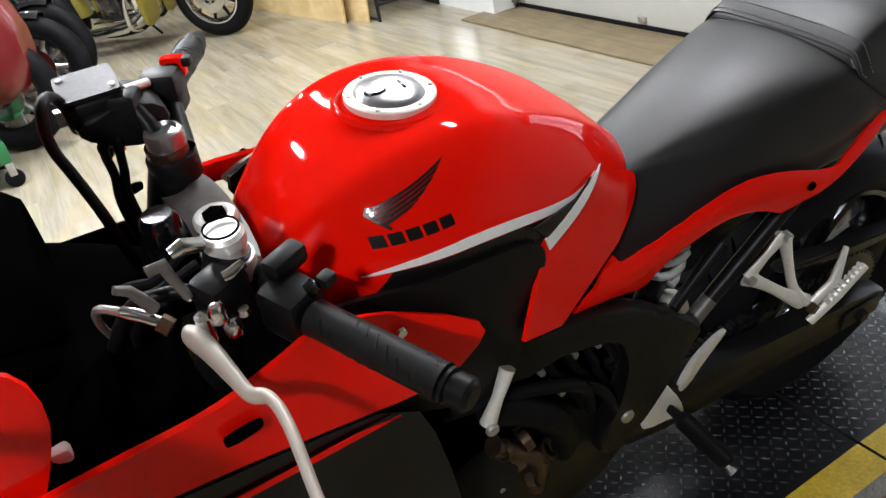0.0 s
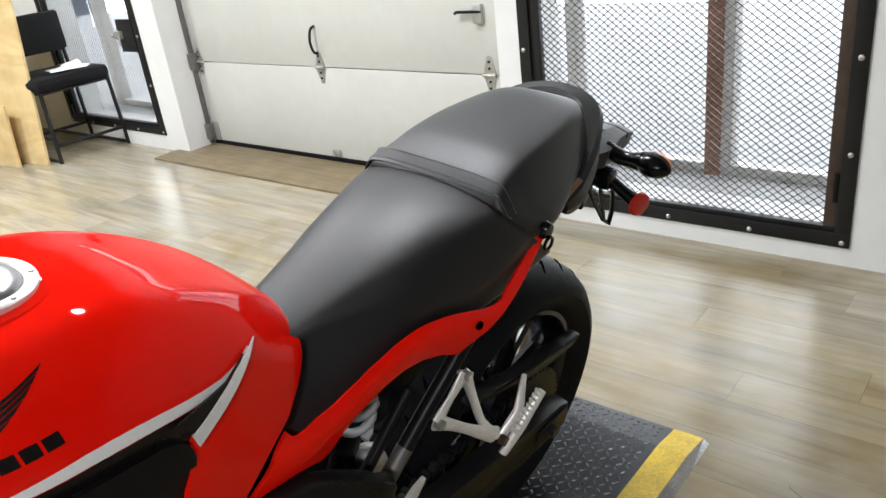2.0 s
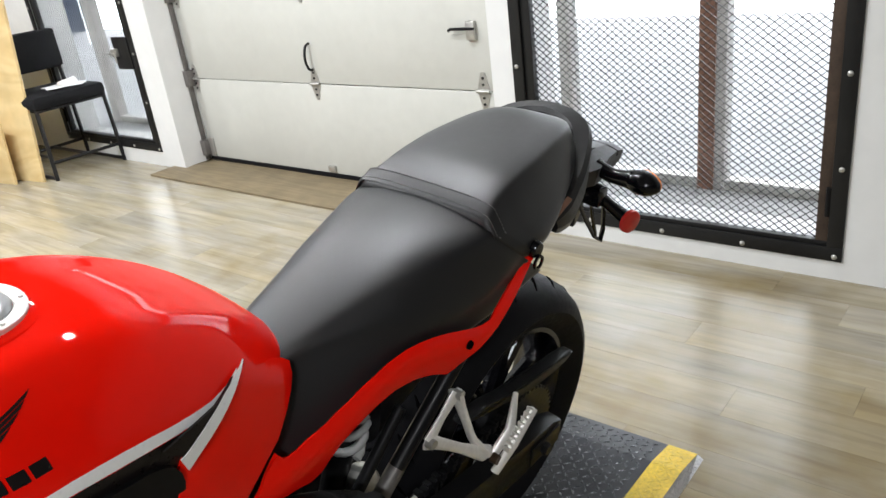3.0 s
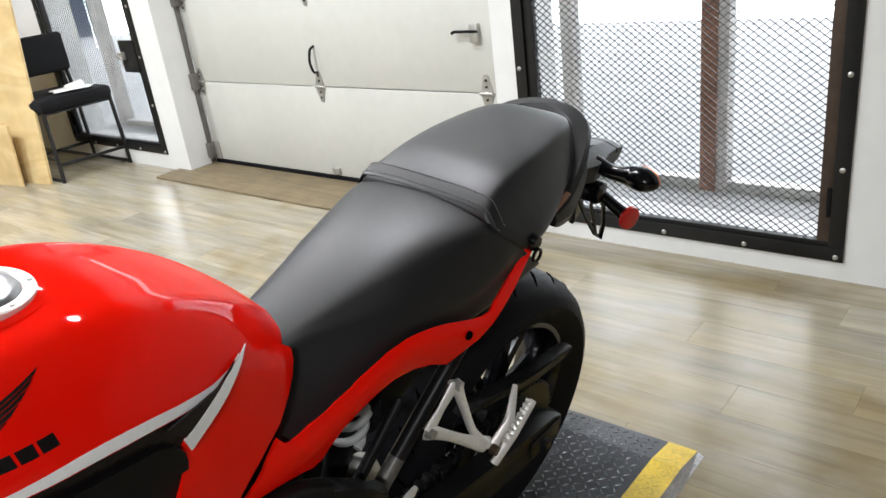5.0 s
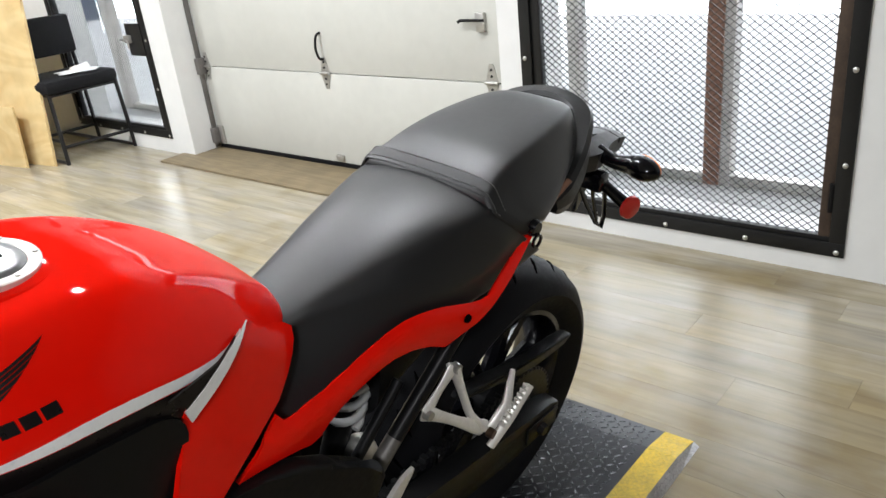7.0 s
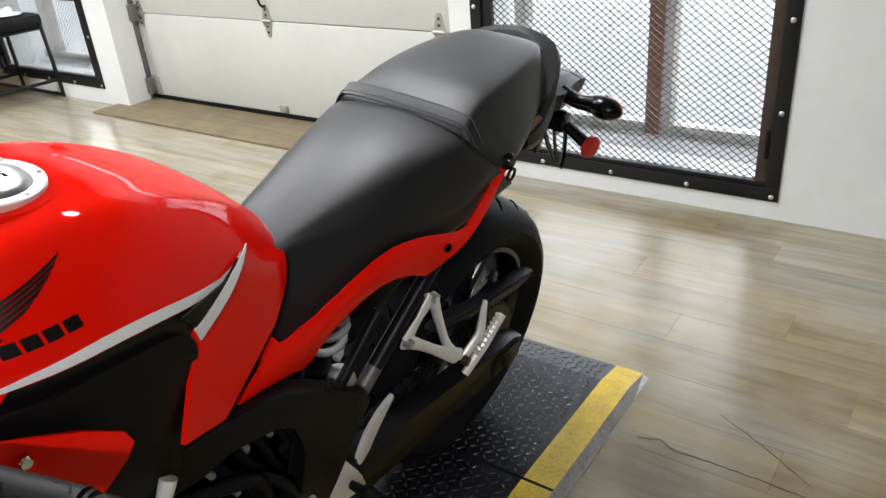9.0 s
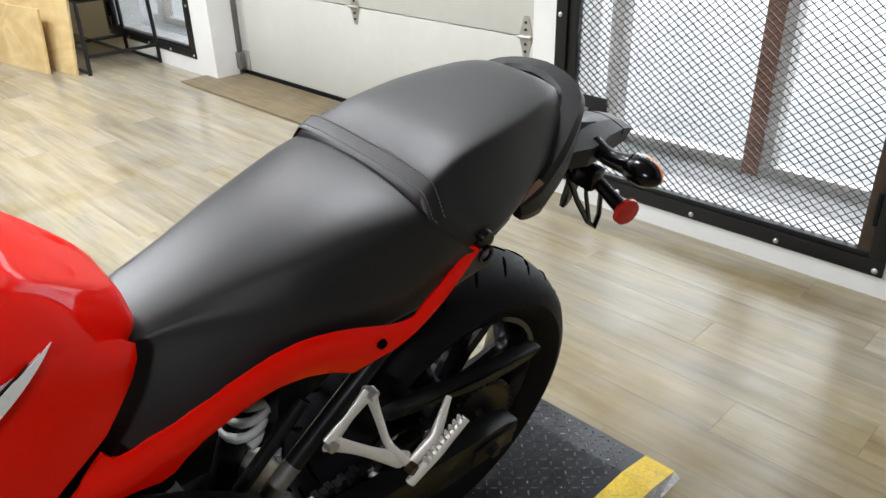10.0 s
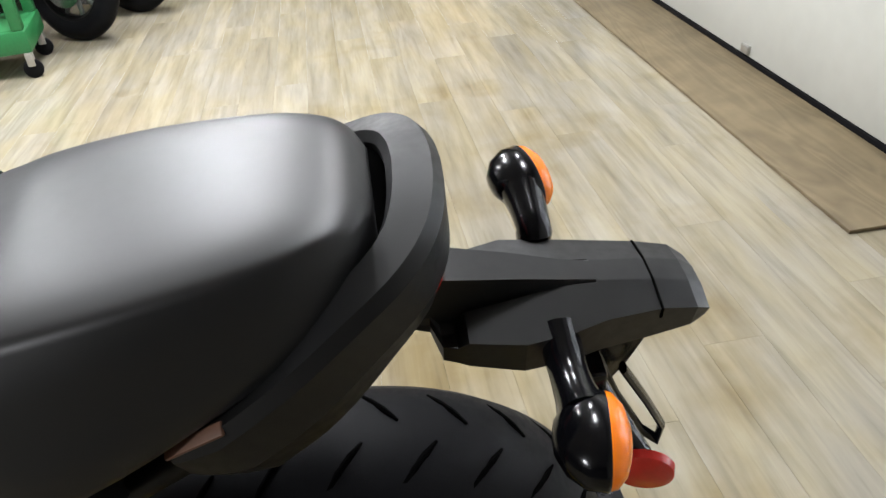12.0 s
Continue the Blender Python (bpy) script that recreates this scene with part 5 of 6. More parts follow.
# rear fender with indicators
FENDER = [(0.06, 0.018, 0.897, 0.021, 0.872, 0.022, 0.870, 0.022, 0.862, 0.855), (0.113, 0.018, 0.888, 0.021, 0.852, 0.0215, 0.850, 0.022, 0.842, 0.830), (0.120, 0.018, 0.886, 0.021, 0.842, 0.029, 0.838, 0.041, 0.838, 0.818),
          (0.131, 0.0175, 0.884, 0.020, 0.839, 0.029, 0.838, 0.044, 0.838, 0.816), (0.139, 0.017, 0.882, 0.0195, 0.838, 0.0225, 0.853, 0.047, 0.846, 0.814), (0.18, 0.014, 0.872, 0.016, 0.843, 0.0185, 0.856, 0.056, 0.846, 0.810),
          (0.218, 0.011, 0.861, 0.0125, 0.852, 0.0135, 0.857, 0.050, 0.845, 0.806), (0.243, 0.010, 0.855, 0.012, 0.8545, 0.013, 0.854, 0.0435, 0.846, 0.806), (0.29, 0.010, 0.848, 0.012, 0.8478, 0.013, 0.8475, 0.037, 0.842, 0.806),
          (0.318, 0.010, 0.841, 0.012, 0.8408, 0.013, 0.8405, 0.035, 0.835, 0.810), (0.331, 0.009, 0.832, 0.011, 0.8318, 0.012, 0.8315, 0.030, 0.826, 0.814)]
fender_rings = []
for y, s0, zs, v0, zv, i0, zi, o0, zo, zb in FENDER:
    left = [(s0, zs), (v0, zv), (i0, zi), (o0, zo), (o0 - 0.004, zb)]
    fender_rings.append([(x, y, z) for x, z in left] + [(-x, y, z) for x, z in left[::-1]])
fender = part("rear_fender", add_rings(bmesh.new(), fender_rings), TAIL_PLASTIC, bike, "black plastic rear fender", angle=14)
fender.location.x = 0.0345
groove = [[(x, y, z) for x, z in ((0.0378, 0.832), (0.0378, 0.8427), (0.013, 0.8485), (-0.013, 0.8485), (-0.0378, 0.8427), (-0.0378, 0.832))] for y in (0.2872, 0.2892)]
part("fender_groove", add_rings(bmesh.new(), groove), INNER_BLACK, fender)
part("seat_base", slab([(-0.72, 0.715), (-0.70, 0.785), (-0.60, 0.775), (-0.50, 0.785), (-0.36, 0.79), (-0.27, 0.785), (-0.30, 0.755), (-0.45, 0.735), (-0.58, 0.715)], -0.05, 0.095, 0.006), INNER_BLACK, bike, "black seat base")
part("plate_bracket", slab([(0.23, 0.825), (0.325, 0.815), (0.33, 0.79), (0.30, 0.70), (0.28, 0.66), (0.26, 0.655), (0.275, 0.72), (0.24, 0.80)], 0.0, 0.012, 0.002), GLOSS_BLACK, bike)
bm = bmesh.new()
add_tube(bm, [(0.04, 0.181, 0.800), (0.04, 0.257, 0.692), (0.044, 0.305, 0.632), (0.049, 0.326, 0.613), (0.052, 0.325, 0.645), (0.058, 0.300, 0.70), (0.062, 0.270, 0.76)], 0.0062, 8, 0.6)
add_tube(bm, [(0.046, 0.306, 0.634), (0.045, 0.274, 0.70), (0.045, 0.24, 0.79)], 0.005, 8, 0.6)
part("plate_hanger", bm, GLOSS_BLACK, bike)
part("plate_lamp", box((0.0, 0.215, 0.745), (0.085, 0.25, 0.785), 0.006), GLOSS_BLACK, bike)
part("reflector_arm", tube([(0.06, 0.235, 0.77), (0.09, 0.25, 0.745), (0.122, 0.268, 0.718)], [0.012, 0.012, 0.014], 10), GLOSS_BLACK, bike)
part("reflector", revolve([(0, 0.0), (0.007, 0.0), (0.009, 0.02), (0.007, 0.024), (0, 0.025)], "X", 28, pose(0.128, 0.272, 0.714, 0, 0, -18)), RED_LENS, bike, "round red reflector")


def indicator(sd, x, y, z):
    stem = tube(smooth_path([(0.02 + sd * 0.05, y + 0.0, 0.838), (x - sd * 0.06, y, z - 0.005), (x - sd * 0.018, y, z)], 4), [0.015] * 4 + [0.0145, 0.015, 0.016, 0.018, 0.02], 14)
    st = part("indicator_stem", stem, GLOSS_BLACK, bike)
    m = pose(x, y, z, 0, 0, 0)
    prof = [(-0.034, 0.0), (-0.032, 0.010), (-0.022, 0.021), (-0.006, 0.028), (0.010, 0.029), (0.013, 0.0275)]
    part("indicator_shell", revolve(prof, "Y", 28, m @ pose(0, 0, 0, 0, 0, sd * -12) @ Matrix.Diagonal((1.28, 0.80, 0.80, 1))), GLOSS_BLACK, st, "gloss black indicator shell")
    lens = [(0.012, 0.028), (0.018, 0.027), (0.026, 0.021), (0.031, 0.011), (0.032, 0.0)]
    part("indicator_lens", revolve(lens, "Y", 28, m @ pose(0, 0, 0, 0, 0, sd * -12) @ Matrix.Diagonal((1.28, 0.80, 0.80, 1))), AMBER, st, "amber indicator lens")


indicator(1, 0.166, 0.207, 0.834)
indicator(-1, -0.088, 0.212, 0.852)

# ---- the front of the motorcycle ----
def plate(poly, z0, z1, bevel=0.002):
    """A flat plate: outline in x and y between two heights."""
    bm = add_rings(bmesh.new(), [[(x, y, z0) for x, y in poly], [(x, y, z1) for x, y in poly]])
    bmesh.ops.bevel(bm, geom=[e for e in bm.edges if len(e.link_faces) == 2 and e.calc_face_angle(0) > 0.9], offset=bevel, segments=2, affect="EDGES", profile=0.5)
    return bm


YOKE = [(-0.135, -1.085), (-0.128, -1.060), (-0.100, -1.046), (-0.045, -1.036), (0.045, -1.036), (0.100, -1.046), (0.128, -1.060), (0.135, -1.085), (0.100, -1.104), (0.030, -1.090), (-0.030, -1.090), (-0.100, -1.104)]
yoke = part("top_yoke", plate(rounded(YOKE, 1), 0.930, 0.944), TRACK, bike, "grey cast top yoke")
part("lower_yoke", plate(rounded(YOKE, 1), 0.78, 0.81), INNER_BLACK, bike)
for sd, gi, ge in ((1, (0.195, -1.035, 0.955), (0.345, -0.962, 0.948)), (-1, (-0.205, -1.037, 1.010), (-0.345, -0.966, 0.992))):
    gl = 0.14 if sd > 0 else 0.115
    fx = sd * 0.10
    part("fork_tube", tube([(fx, -1.073, 0.985), (fx, -1.20, 0.62), (fx, -1.45 + 0.03, 0.30)], [0.022, 0.024, 0.027], 18), DARK_METAL, bike)
    gi, ge = Vector(gi), Vector(ge)
    d = (ge - gi).normalized()
    root = Vector((fx, -1.055, (gi.z + 0.955) / 2))
    part("handlebar", tube([root, gi - d * 0.01, ge], 0.011, 14), DARK_METAL, bike)
    part("bar_clamp", revolve([(-0.018, 0.022), (0.010, 0.022), (0.010, 0.0265), (0.006, 0.0285), (-0.018, 0.0285)], "Z", 24, pose(fx, -1.06 - 0.013, root.z - 0.010), True), DARK_METAL, bike)
    grip = part("grip", tube([gi + d * 0.004, gi + d * 0.012, gi + d * (gl - 0.005), gi + d * gl], [0.018, 0.0172, 0.0172, 0.018], 20), GRIP, bike, "black rubber grip")
    bm = bmesh.new()
    for k in range(9):
        c = gi + d * (0.02 + (gl - 0.0185) / 9 * k)
        q = d.to_track_quat("Z", "Y").to_matrix().to_4x4()
        for a in range(3):
            ang = a * 2.1 + k * 0.35
            u = q @ Vector((math.cos(ang), math.sin(ang), 0))
            v = q @ Vector((math.cos(ang + 0.8), math.sin(ang + 0.8), 0))
            add_tube(bm, [c + u * 0.0168, c + d * 0.003 + (u + v).normalized() * 0.0168, c + d * 0.006 + v * 0.0168], 0.0012, 5)
    part("grip_pattern", bm, GRIP, grip)
    part("bar_end", tube([gi + d * (gl + f) for f in (0.001, 0.003, 0.006, 0.0065, 0.010, 0.0105, 0.024, 0.028)], [0.010, 0.0165, 0.0165, 0.0125, 0.0125, 0.0155, 0.0155, 0.011], 18), DARK_METAL, bike)
    q = d.to_track_quat("Z", "Y").to_matrix().to_4x4()
    sw = part("switch_housing", box((-0.022, -0.026, -0.026), (0.022, 0.026, 0.020), 0.008, Matrix.Translation(gi - d * 0.020) @ q), BLACK_PLASTIC, bike, "black switch housing")
    for k in range(3):
        part("switch", box((-0.008, -0.006, -0.006), (0.008, 0.006, 0.008), 0.003, Matrix.Translation(gi - d * 0.012 + Vector((0, 0.028 - 0.016 * k, 0.024 - 0.004 * k))) @ q), GLOSS_BLACK if k else GRIP, sw)
    if sd > 0:
        part("switch_lever", box((-0.02, -0.01, -0.01), (0.022, 0.012, 0.012), 0.006, Matrix.Translation(gi - d * 0.05 + Vector((0.0, 0.02, 0.03))) @ q), BLACK_PLASTIC, sw)
    else:
        part("kill_switch", box((-0.014, -0.012, -0.008), (0.014, 0.012, 0.010), 0.004, Matrix.Translation(gi - d * 0.004 + Vector((0, 0.012, 0.02))) @ q), RED, sw, "red stop switch")
    perch = gi - d * 0.07 + Vector((0, -0.03, 0.0))
    part("lever_perch", box((-0.02, -0.03, -0.02), (0.025, 0.03, 0.018), 0.008, Matrix.Translation(perch) @ q), DARK_METAL, bike)
    lp = [(0.148, -1.134, 0.948), (0.165, -1.127, 0.949), (0.19, -1.121, 0.948), (0.212, -1.116, 0.944), (0.235, -1.110, 0.940), (0.252, -1.098, 0.945), (0.285, -1.095, 0.943), (0.345, -1.10, 0.931), (0.362, -1.10, 0.928)]
    lp = [(sd * x, y, z if sd > 0 else z + 0.035) for x, y, z in lp]
    part("lever", tube(smooth_path(lp, 5), [float(v) for v in np.interp(range(41), (0, 4, 14, 22, 36, 40), (0.012, 0.0155, 0.0115, 0.0085, 0.0075, 0.009))], 16, 0.65), LEVER if sd > 0 else DARK_METAL, bike, "satin cast control lever")
    part("lever_pivot", revolve([(-0.014, 0.0), (-0.014, 0.008), (0.014, 0.008), (0.014, 0.0)], "Z", 16, Matrix.Translation(Vector((sd * 0.155, -1.118, 0.955 if sd > 0 else 0.99)))), CHROME, bike)
# clamps, reservoir and fork tops seen between bars and tank
part("steering_washer", revolve([(-0.004, 0.012), (0.004, 0.012), (0.006, 0.015), (0.006, 0.021), (0.003, 0.0235), (-0.004, 0.0235)], "Z", 28, pose(0.0, -1.062, 0.95), True), SILVER, bike, "bright stem washer")
part("steering_nut", revolve([(0, 0.0), (0.011, 0.0), (0.011, 0.009), (0.008, 0.013), (0, 0.0135)], "Z", 6, pose(0.0, -1.062, 0.95)), INNER_BLACK, bike)
part("key_switch", revolve([(0, 0.0), (0.035, 0.0), (0.036, 0.015), (0.03, 0.02), (0, 0.022)], "Z", 24, pose(0.0, -1.115, 0.945)), GLOSS_BLACK, bike)
part("fork_top", revolve([(0, 0.0), (0.016, 0.0), (0.017, 0.017), (0.013, 0.0205), (0.002, 0.0205), (0.0, 0.018), (-0.012, 0.018), (-0.014, 0.023), (-0.04, 0.023)], "Z", 28, pose(0.10, -1.073, 0.990)), SILVER, bike, "bright fork top")
part("fork_ring", revolve([(0.0195, 0.0155), (0.0212, 0.0155), (0.0212, 0.0172), (0.0195, 0.0172)], "Z", 28, pose(0.10, -1.073, 0.990), True), INNER_BLACK, bike)
part("fork_top", revolve([(-0.012, 0.0), (-0.012, 0.0215), (0.004, 0.0215), (0.008, 0.020), (0.010, 0.016), (0.006, 0.013), (0.006, 0.0)], "Z", 28, pose(-0.10, -1.073, 1.004)), CAP_METAL, bike, "bright fork top")
part("fork_collar", revolve([(-0.008, 0.019), (0.008, 0.019), (0.008, 0.0232), (-0.008, 0.0232)], "Z", 28, pose(-0.10, -1.075, 0.986), True), COPPER, bike, "dull gold fork collar")
mc = part("master_cylinder", slab([(-1.155, 1.034), (-1.095, 1.040), (-1.060, 1.030), (-1.055, 1.005), (-1.075, 0.995), (-1.105, 0.990), (-1.125, 1.000), (-1.150, 1.010)], -0.195, -0.125, 0.006), GRIP, bike, "black brake master cylinder")
part("reservoir", body([(-1.158, 1.046, 1.02, 0.026, 1.03, 4, 3), (-1.150, 1.052, 1.01, 0.034, 1.03, 5, 3), (-1.100, 1.054, 1.01, 0.036, 1.03, 5, 3), (-1.092, 1.050, 1.02, 0.028, 1.03, 4, 3)], 4, 28), BLACK_PLASTIC, mc).location.x = -0.168
part("reservoir_lid", plate(rounded([(-0.202, -1.157), (-0.204, -1.15), (-0.204, -1.10), (-0.202, -1.093), (-0.136, -1.093), (-0.134, -1.10), (-0.134, -1.15), (-0.136, -1.157)], 1), 1.0515, 1.056), GRIP, mc)
for lx, ly in ((-0.19, -1.149), (-0.146, -1.101)):
    part("lid_screw", revolve([(0, 0.0), (0.0, 0.004), (0.0015, 0.003), (0.0015, 0.0)], "Z", 12, pose(lx, ly, 1.057)), GALV, mc)
part("brake_pivot", tube([(-0.150, -1.092, 1.044), (-0.168, -1.064, 1.036)], 0.0055, 12), GALV, mc, "bare metal lever pin")
part("bleed_bolt", tube([(-0.130, -1.088, 1.030), (-0.118, -1.083, 1.016), (-0.110, -1.080, 1.002)], [0.008, 0.010, 0.010], 14), DARK_METAL, mc)
part("hose_union", revolve([(-0.006, 0.0), (-0.006, 0.010), (0.006, 0.010), (0.006, 0.0)], "Y", 6, pose(-0.150, -1.160, 1.035)), GALV, mc)
part("brake_hose", tube(smooth_path([(-0.150, -1.150, 1.035), (-0.140, -1.158, 1.060), (-0.120, -1.166, 1.074), (-0.104, -1.175, 1.068), (-0.100, -1.180, 1.034), (-0.088, -1.172, 1.0), (-0.070, -1.163, 0.965), (-0.06, -1.15, 0.88)]), 0.0062, 12), GRIP, bike, "black brake hose")
part("fairing_bracket", tube([(-0.160, -1.016, 0.884), (-0.160, -0.992, 0.897), (-0.160, -0.965, 0.905)], [0.010, 0.009, 0.007], 10, 0.4), SILVER, bike, "bare metal fairing bracket")
part("clutch_cable", tube(smooth_path([(0.12, -1.09, 0.955), (0.105, -1.13, 0.965), (0.09, -1.17, 0.955), (0.07, -1.20, 0.90)]), 0.007, 10), DARK_METAL, bike)
for ends in ([(-0.15, -1.12, 1.01), (-0.13, -1.135, 0.994), (-0.11, -1.135, 0.972), (-0.09, -1.14, 0.94), (-0.05, -1.13, 0.86)], [(-0.14, -1.105, 1.01), (-0.125, -1.118, 1.0), (-0.11, -1.124, 0.975), (-0.09, -1.130, 0.945), (-0.05, -1.12, 0.86)]):
    part("control_cable", tube(smooth_path(ends), 0.0052, 10), RUBBER, bike)
part("cable_adjuster", tube([(0.135, -1.150, 0.962), (0.125, -1.165, 0.972), (0.118, -1.178, 0.978)], [0.006, 0.007, 0.006], 10), CHROME, bike)
part("adjuster_nut", tube([(0.140, -1.145, 0.957), (0.133, -1.152, 0.963)], 0.009, 8), COPPER, bike)
part("clutch_cable", tube(smooth_path([(0.118, -1.178, 0.978), (0.10, -1.195, 0.975), (0.08, -1.20, 0.94), (0.05, -1.19, 0.87)]), 0.004, 8), GALV, bike)
for bx_, by_, bz_ in ((0.150, -1.102, 0.972), (0.165, -1.085, 0.962), (0.120, -1.12, 0.965)):
    part("perch_bolt", revolve([(0, 0.0), (0.006, 0.0), (0.006, 0.005), (0, 0.006)], "Z", 14, pose(bx_, by_, bz_)), CHROME, bike)
for k in range(3):
    part("wiring_loom", tube(smooth_path([(0.09 - 0.03 * k, -1.10, 0.95), (0.10 - 0.03 * k, -1.14, 0.955 - 0.01 * k), (0.08 - 0.03 * k, -1.175, 0.92), (0.05 - 0.02 * k, -1.18, 0.85)]), 0.0055, 8), RUBBER, bike)
part("cable_boot", tube([(0.13, -1.175, 1.012), (0.13, -1.164, 1.005), (0.13, -1.157, 0.99), (0.13, -1.152, 0.977)], [0.004, 0.005, 0.006, 0.0065], 10), TRACK, bike)
part("clamp_link", tube([(0.12, -1.122, 1.018), (0.12, -1.112, 1.021), (0.115, -1.095, 1.012)], [0.006, 0.008, 0.007], 12), CHROME, bike)
part("perch_arm", tube([(0.135, -1.146, 1.020), (0.135, -1.132, 1.021), (0.135, -1.129, 1.006), (0.138, -1.122, 0.980)], [0.006, 0.007, 0.005, 0.004], 12, 0.6), TRACK, bike)
part("clamp_ear", tube([(0.138, -1.089, 0.986), (0.138, -1.080, 0.987), (0.134, -1.068, 0.990)], [0.006, 0.0065, 0.005], 12), CHROME, bike)
for bx_, by_, bz_, br_ in ((0.165, -1.107, 0.979, 0.008), (0.165, -1.098, 0.958, 0.0085)):
    part("perch_button", revolve([(-0.012, 0.0), (-0.012, br_), (0.0, br_), (0.005, br_ * 0.6), (0.006, 0.0)], "Z", 16, pose(bx_, by_, bz_)), CHROME, bike)
part("lamp_socket", box((0.157, -1.276, 0.872), (0.172, -1.258, 0.905), 0.005), PAPER, bike, "cream plastic socket")
part("instrument_panel", body([(-1.31, 1.03, 0.94, 0.08, 0.99, 4, 4), (-1.25, 1.035, 0.93, 0.085, 0.98, 4, 4), (-1.225, 1.015, 0.93, 0.08, 0.97, 4, 4)], 4, 32), INNER_BLACK, bike, "black instrument panel")
part("cowl_inner", body([(-1.50, 0.95, 0.80, 0.15, 0.88, 3, 3), (-1.36, 0.96, 0.78, 0.18, 0.87, 3, 3), (-1.24, 0.92, 0.76, 0.18, 0.84, 3, 3), (-1.14, 0.87, 0.74, 0.16, 0.81, 3, 3)], 4, 36), INNER_BLACK, bike, "black inner cowl")
part("head_cowl", body([(-1.72, 0.86, 0.80, 0.05, 0.83, 2.2, 2.2), (-1.66, 0.92, 0.76, 0.12, 0.84, 2.4, 2.2), (-1.56, 0.99, 0.74, 0.18, 0.86, 2.6, 2.4), (-1.44, 1.045, 0.76, 0.22, 0.88, 2.6, 2.4), (-1.36, 1.05, 0.80, 0.225, 0.90, 2.6, 2.4)], 5, 40), RED, bike, "red head cowl")
bm = bmesh.new()
rows = []
for k in range(9):
    f = k / 8
    rows.append([(0.17 * math.cos(a) * (1 - 0.25 * f), -1.50 + 0.24 * f, 1.0 + 0.16 * f + 0.05 * math.sin(a) * (1 - 0.3 * f)) for a in (math.pi * j / 16 for j in range(17))])
add_rings(bm, rows, closed=False)
part("windscreen", thicken(bm, 0.003), GLOSS_BLACK, bike, "dark tinted windscreen")
for sd in (1, -1):
    part("mirror_arm", tube([(sd * 0.2, -1.40, 1.04), (sd * 0.29, -1.38, 1.10), (sd * 0.33, -1.37, 1.12)], 0.010, 10), BLACK_PLASTIC, bike)
    part("mirror", body([(-1.40, 1.14, 1.10, 0.04, 1.12, 3, 3), (-1.37, 1.155, 1.085, 0.06, 1.12, 3, 3), (-1.35, 1.155, 1.085, 0.06, 1.12, 3, 3)], 3, 24), GLOSS_BLACK, bike).location.x = sd * 0.38
    part("front_caliper", box((sd * 0.075, -1.40, 0.26), (sd * 0.105, -1.33, 0.36), 0.01), DARK_METAL, bike)
part("front_fender", body([(-1.70, 0.50, 0.47, 0.05, 0.48, 3, 3), (-1.58, 0.60, 0.57, 0.068, 0.585, 3, 3), (-1.45, 0.63, 0.60, 0.07, 0.615, 3, 3), (-1.30, 0.57, 0.54, 0.068, 0.555, 3, 3)], 5, 28), RED, bike, "red front fender")

# ---- things along the walls ----
def leaning_board(name, label, a, b, height, thick, lean, material):
    """A sheet standing on the floor along a to b, its top leaning back."""
    a, b = Vector((*a, 0)), Vector((*b, 0))
    d = (b - a)
    ang = math.atan2(d.y, d.x)
    bm = box((0, 0, 0), (d.length, thick, height), 0.0015)
    ob = new(name, mesh_of(name, bm, material, False))
    ob.matrix_world = Matrix.Translation(a) @ Matrix.Rotation(ang, 4, "Z") @ Matrix.Rotation(radians(-lean), 4, "X")
    return tagged(ob, label, "board")


leaning_board("plywood_sheet", "large pale plywood sheet leaning near the chair", (-7.45, 2.235), (-5.07, 2.598), 1.22, 0.018, 6, PLY_FRESH)
leaning_board("plywood_offcut", "low plywood offcut leaning against the larger sheet", (-6.86, 2.243), (-5.25, 2.492), 0.41, 0.016, 4, PLY_FRESH)


def chair():
    th = thing("chair", "black padded chair with tubular steel legs by the wall", "chair", pose(-5.22, 2.90, 0))
    part("seat", box((-0.245, -0.255, 0.462), (0.255, 0.25, 0.556), 0.034), FABRIC, th)
    part("seat_pan", box((-0.225, -0.235, 0.450), (0.235, 0.23, 0.463), 0.003), STEEL_BLACK, th)
    bk = box((-0.03, -0.215, 0.70), (0.03, 0.205, 0.96), 0.024)
    part("backrest", bk, FABRIC, th).location = (-0.20, 0.02, -0.045)
    for x, y in ((0.22, -0.24), (0.25, 0.235), (-0.25, -0.24), (-0.25, 0.235)):
        pts = [(x, y, 0.0), (x * 0.95, y * 0.95, 0.49)]
        if x < 0:
            pts = [(x, y, 0.0), (x * 0.97, y * 0.95, 0.5), (x * 1.0, y * 0.9, 0.74)]
        part("leg", tube(pts, 0.0135, 12), STEEL_BLACK, th)
    for a, b in (((0.222, -0.235, 0.12), (0.25, 0.232, 0.12)), ((-0.25, -0.235, 0.12), (-0.25, 0.232, 0.12)), ((-0.25, 0.0, 0.12), (0.235, 0.0, 0.12)), ((-0.25, 0.232, 0.16), (0.25, 0.232, 0.16)), ((-0.25, -0.235, 0.16), (0.222, -0.235, 0.16)), ((-0.25, -0.24, 0.014), (0.222, -0.24, 0.014)), ((-0.25, 0.235, 0.014), (0.25, 0.235, 0.014))):
        part("stretcher", tube([a, b], 0.0115, 10), STEEL_BLACK, th)
    return th


chair()


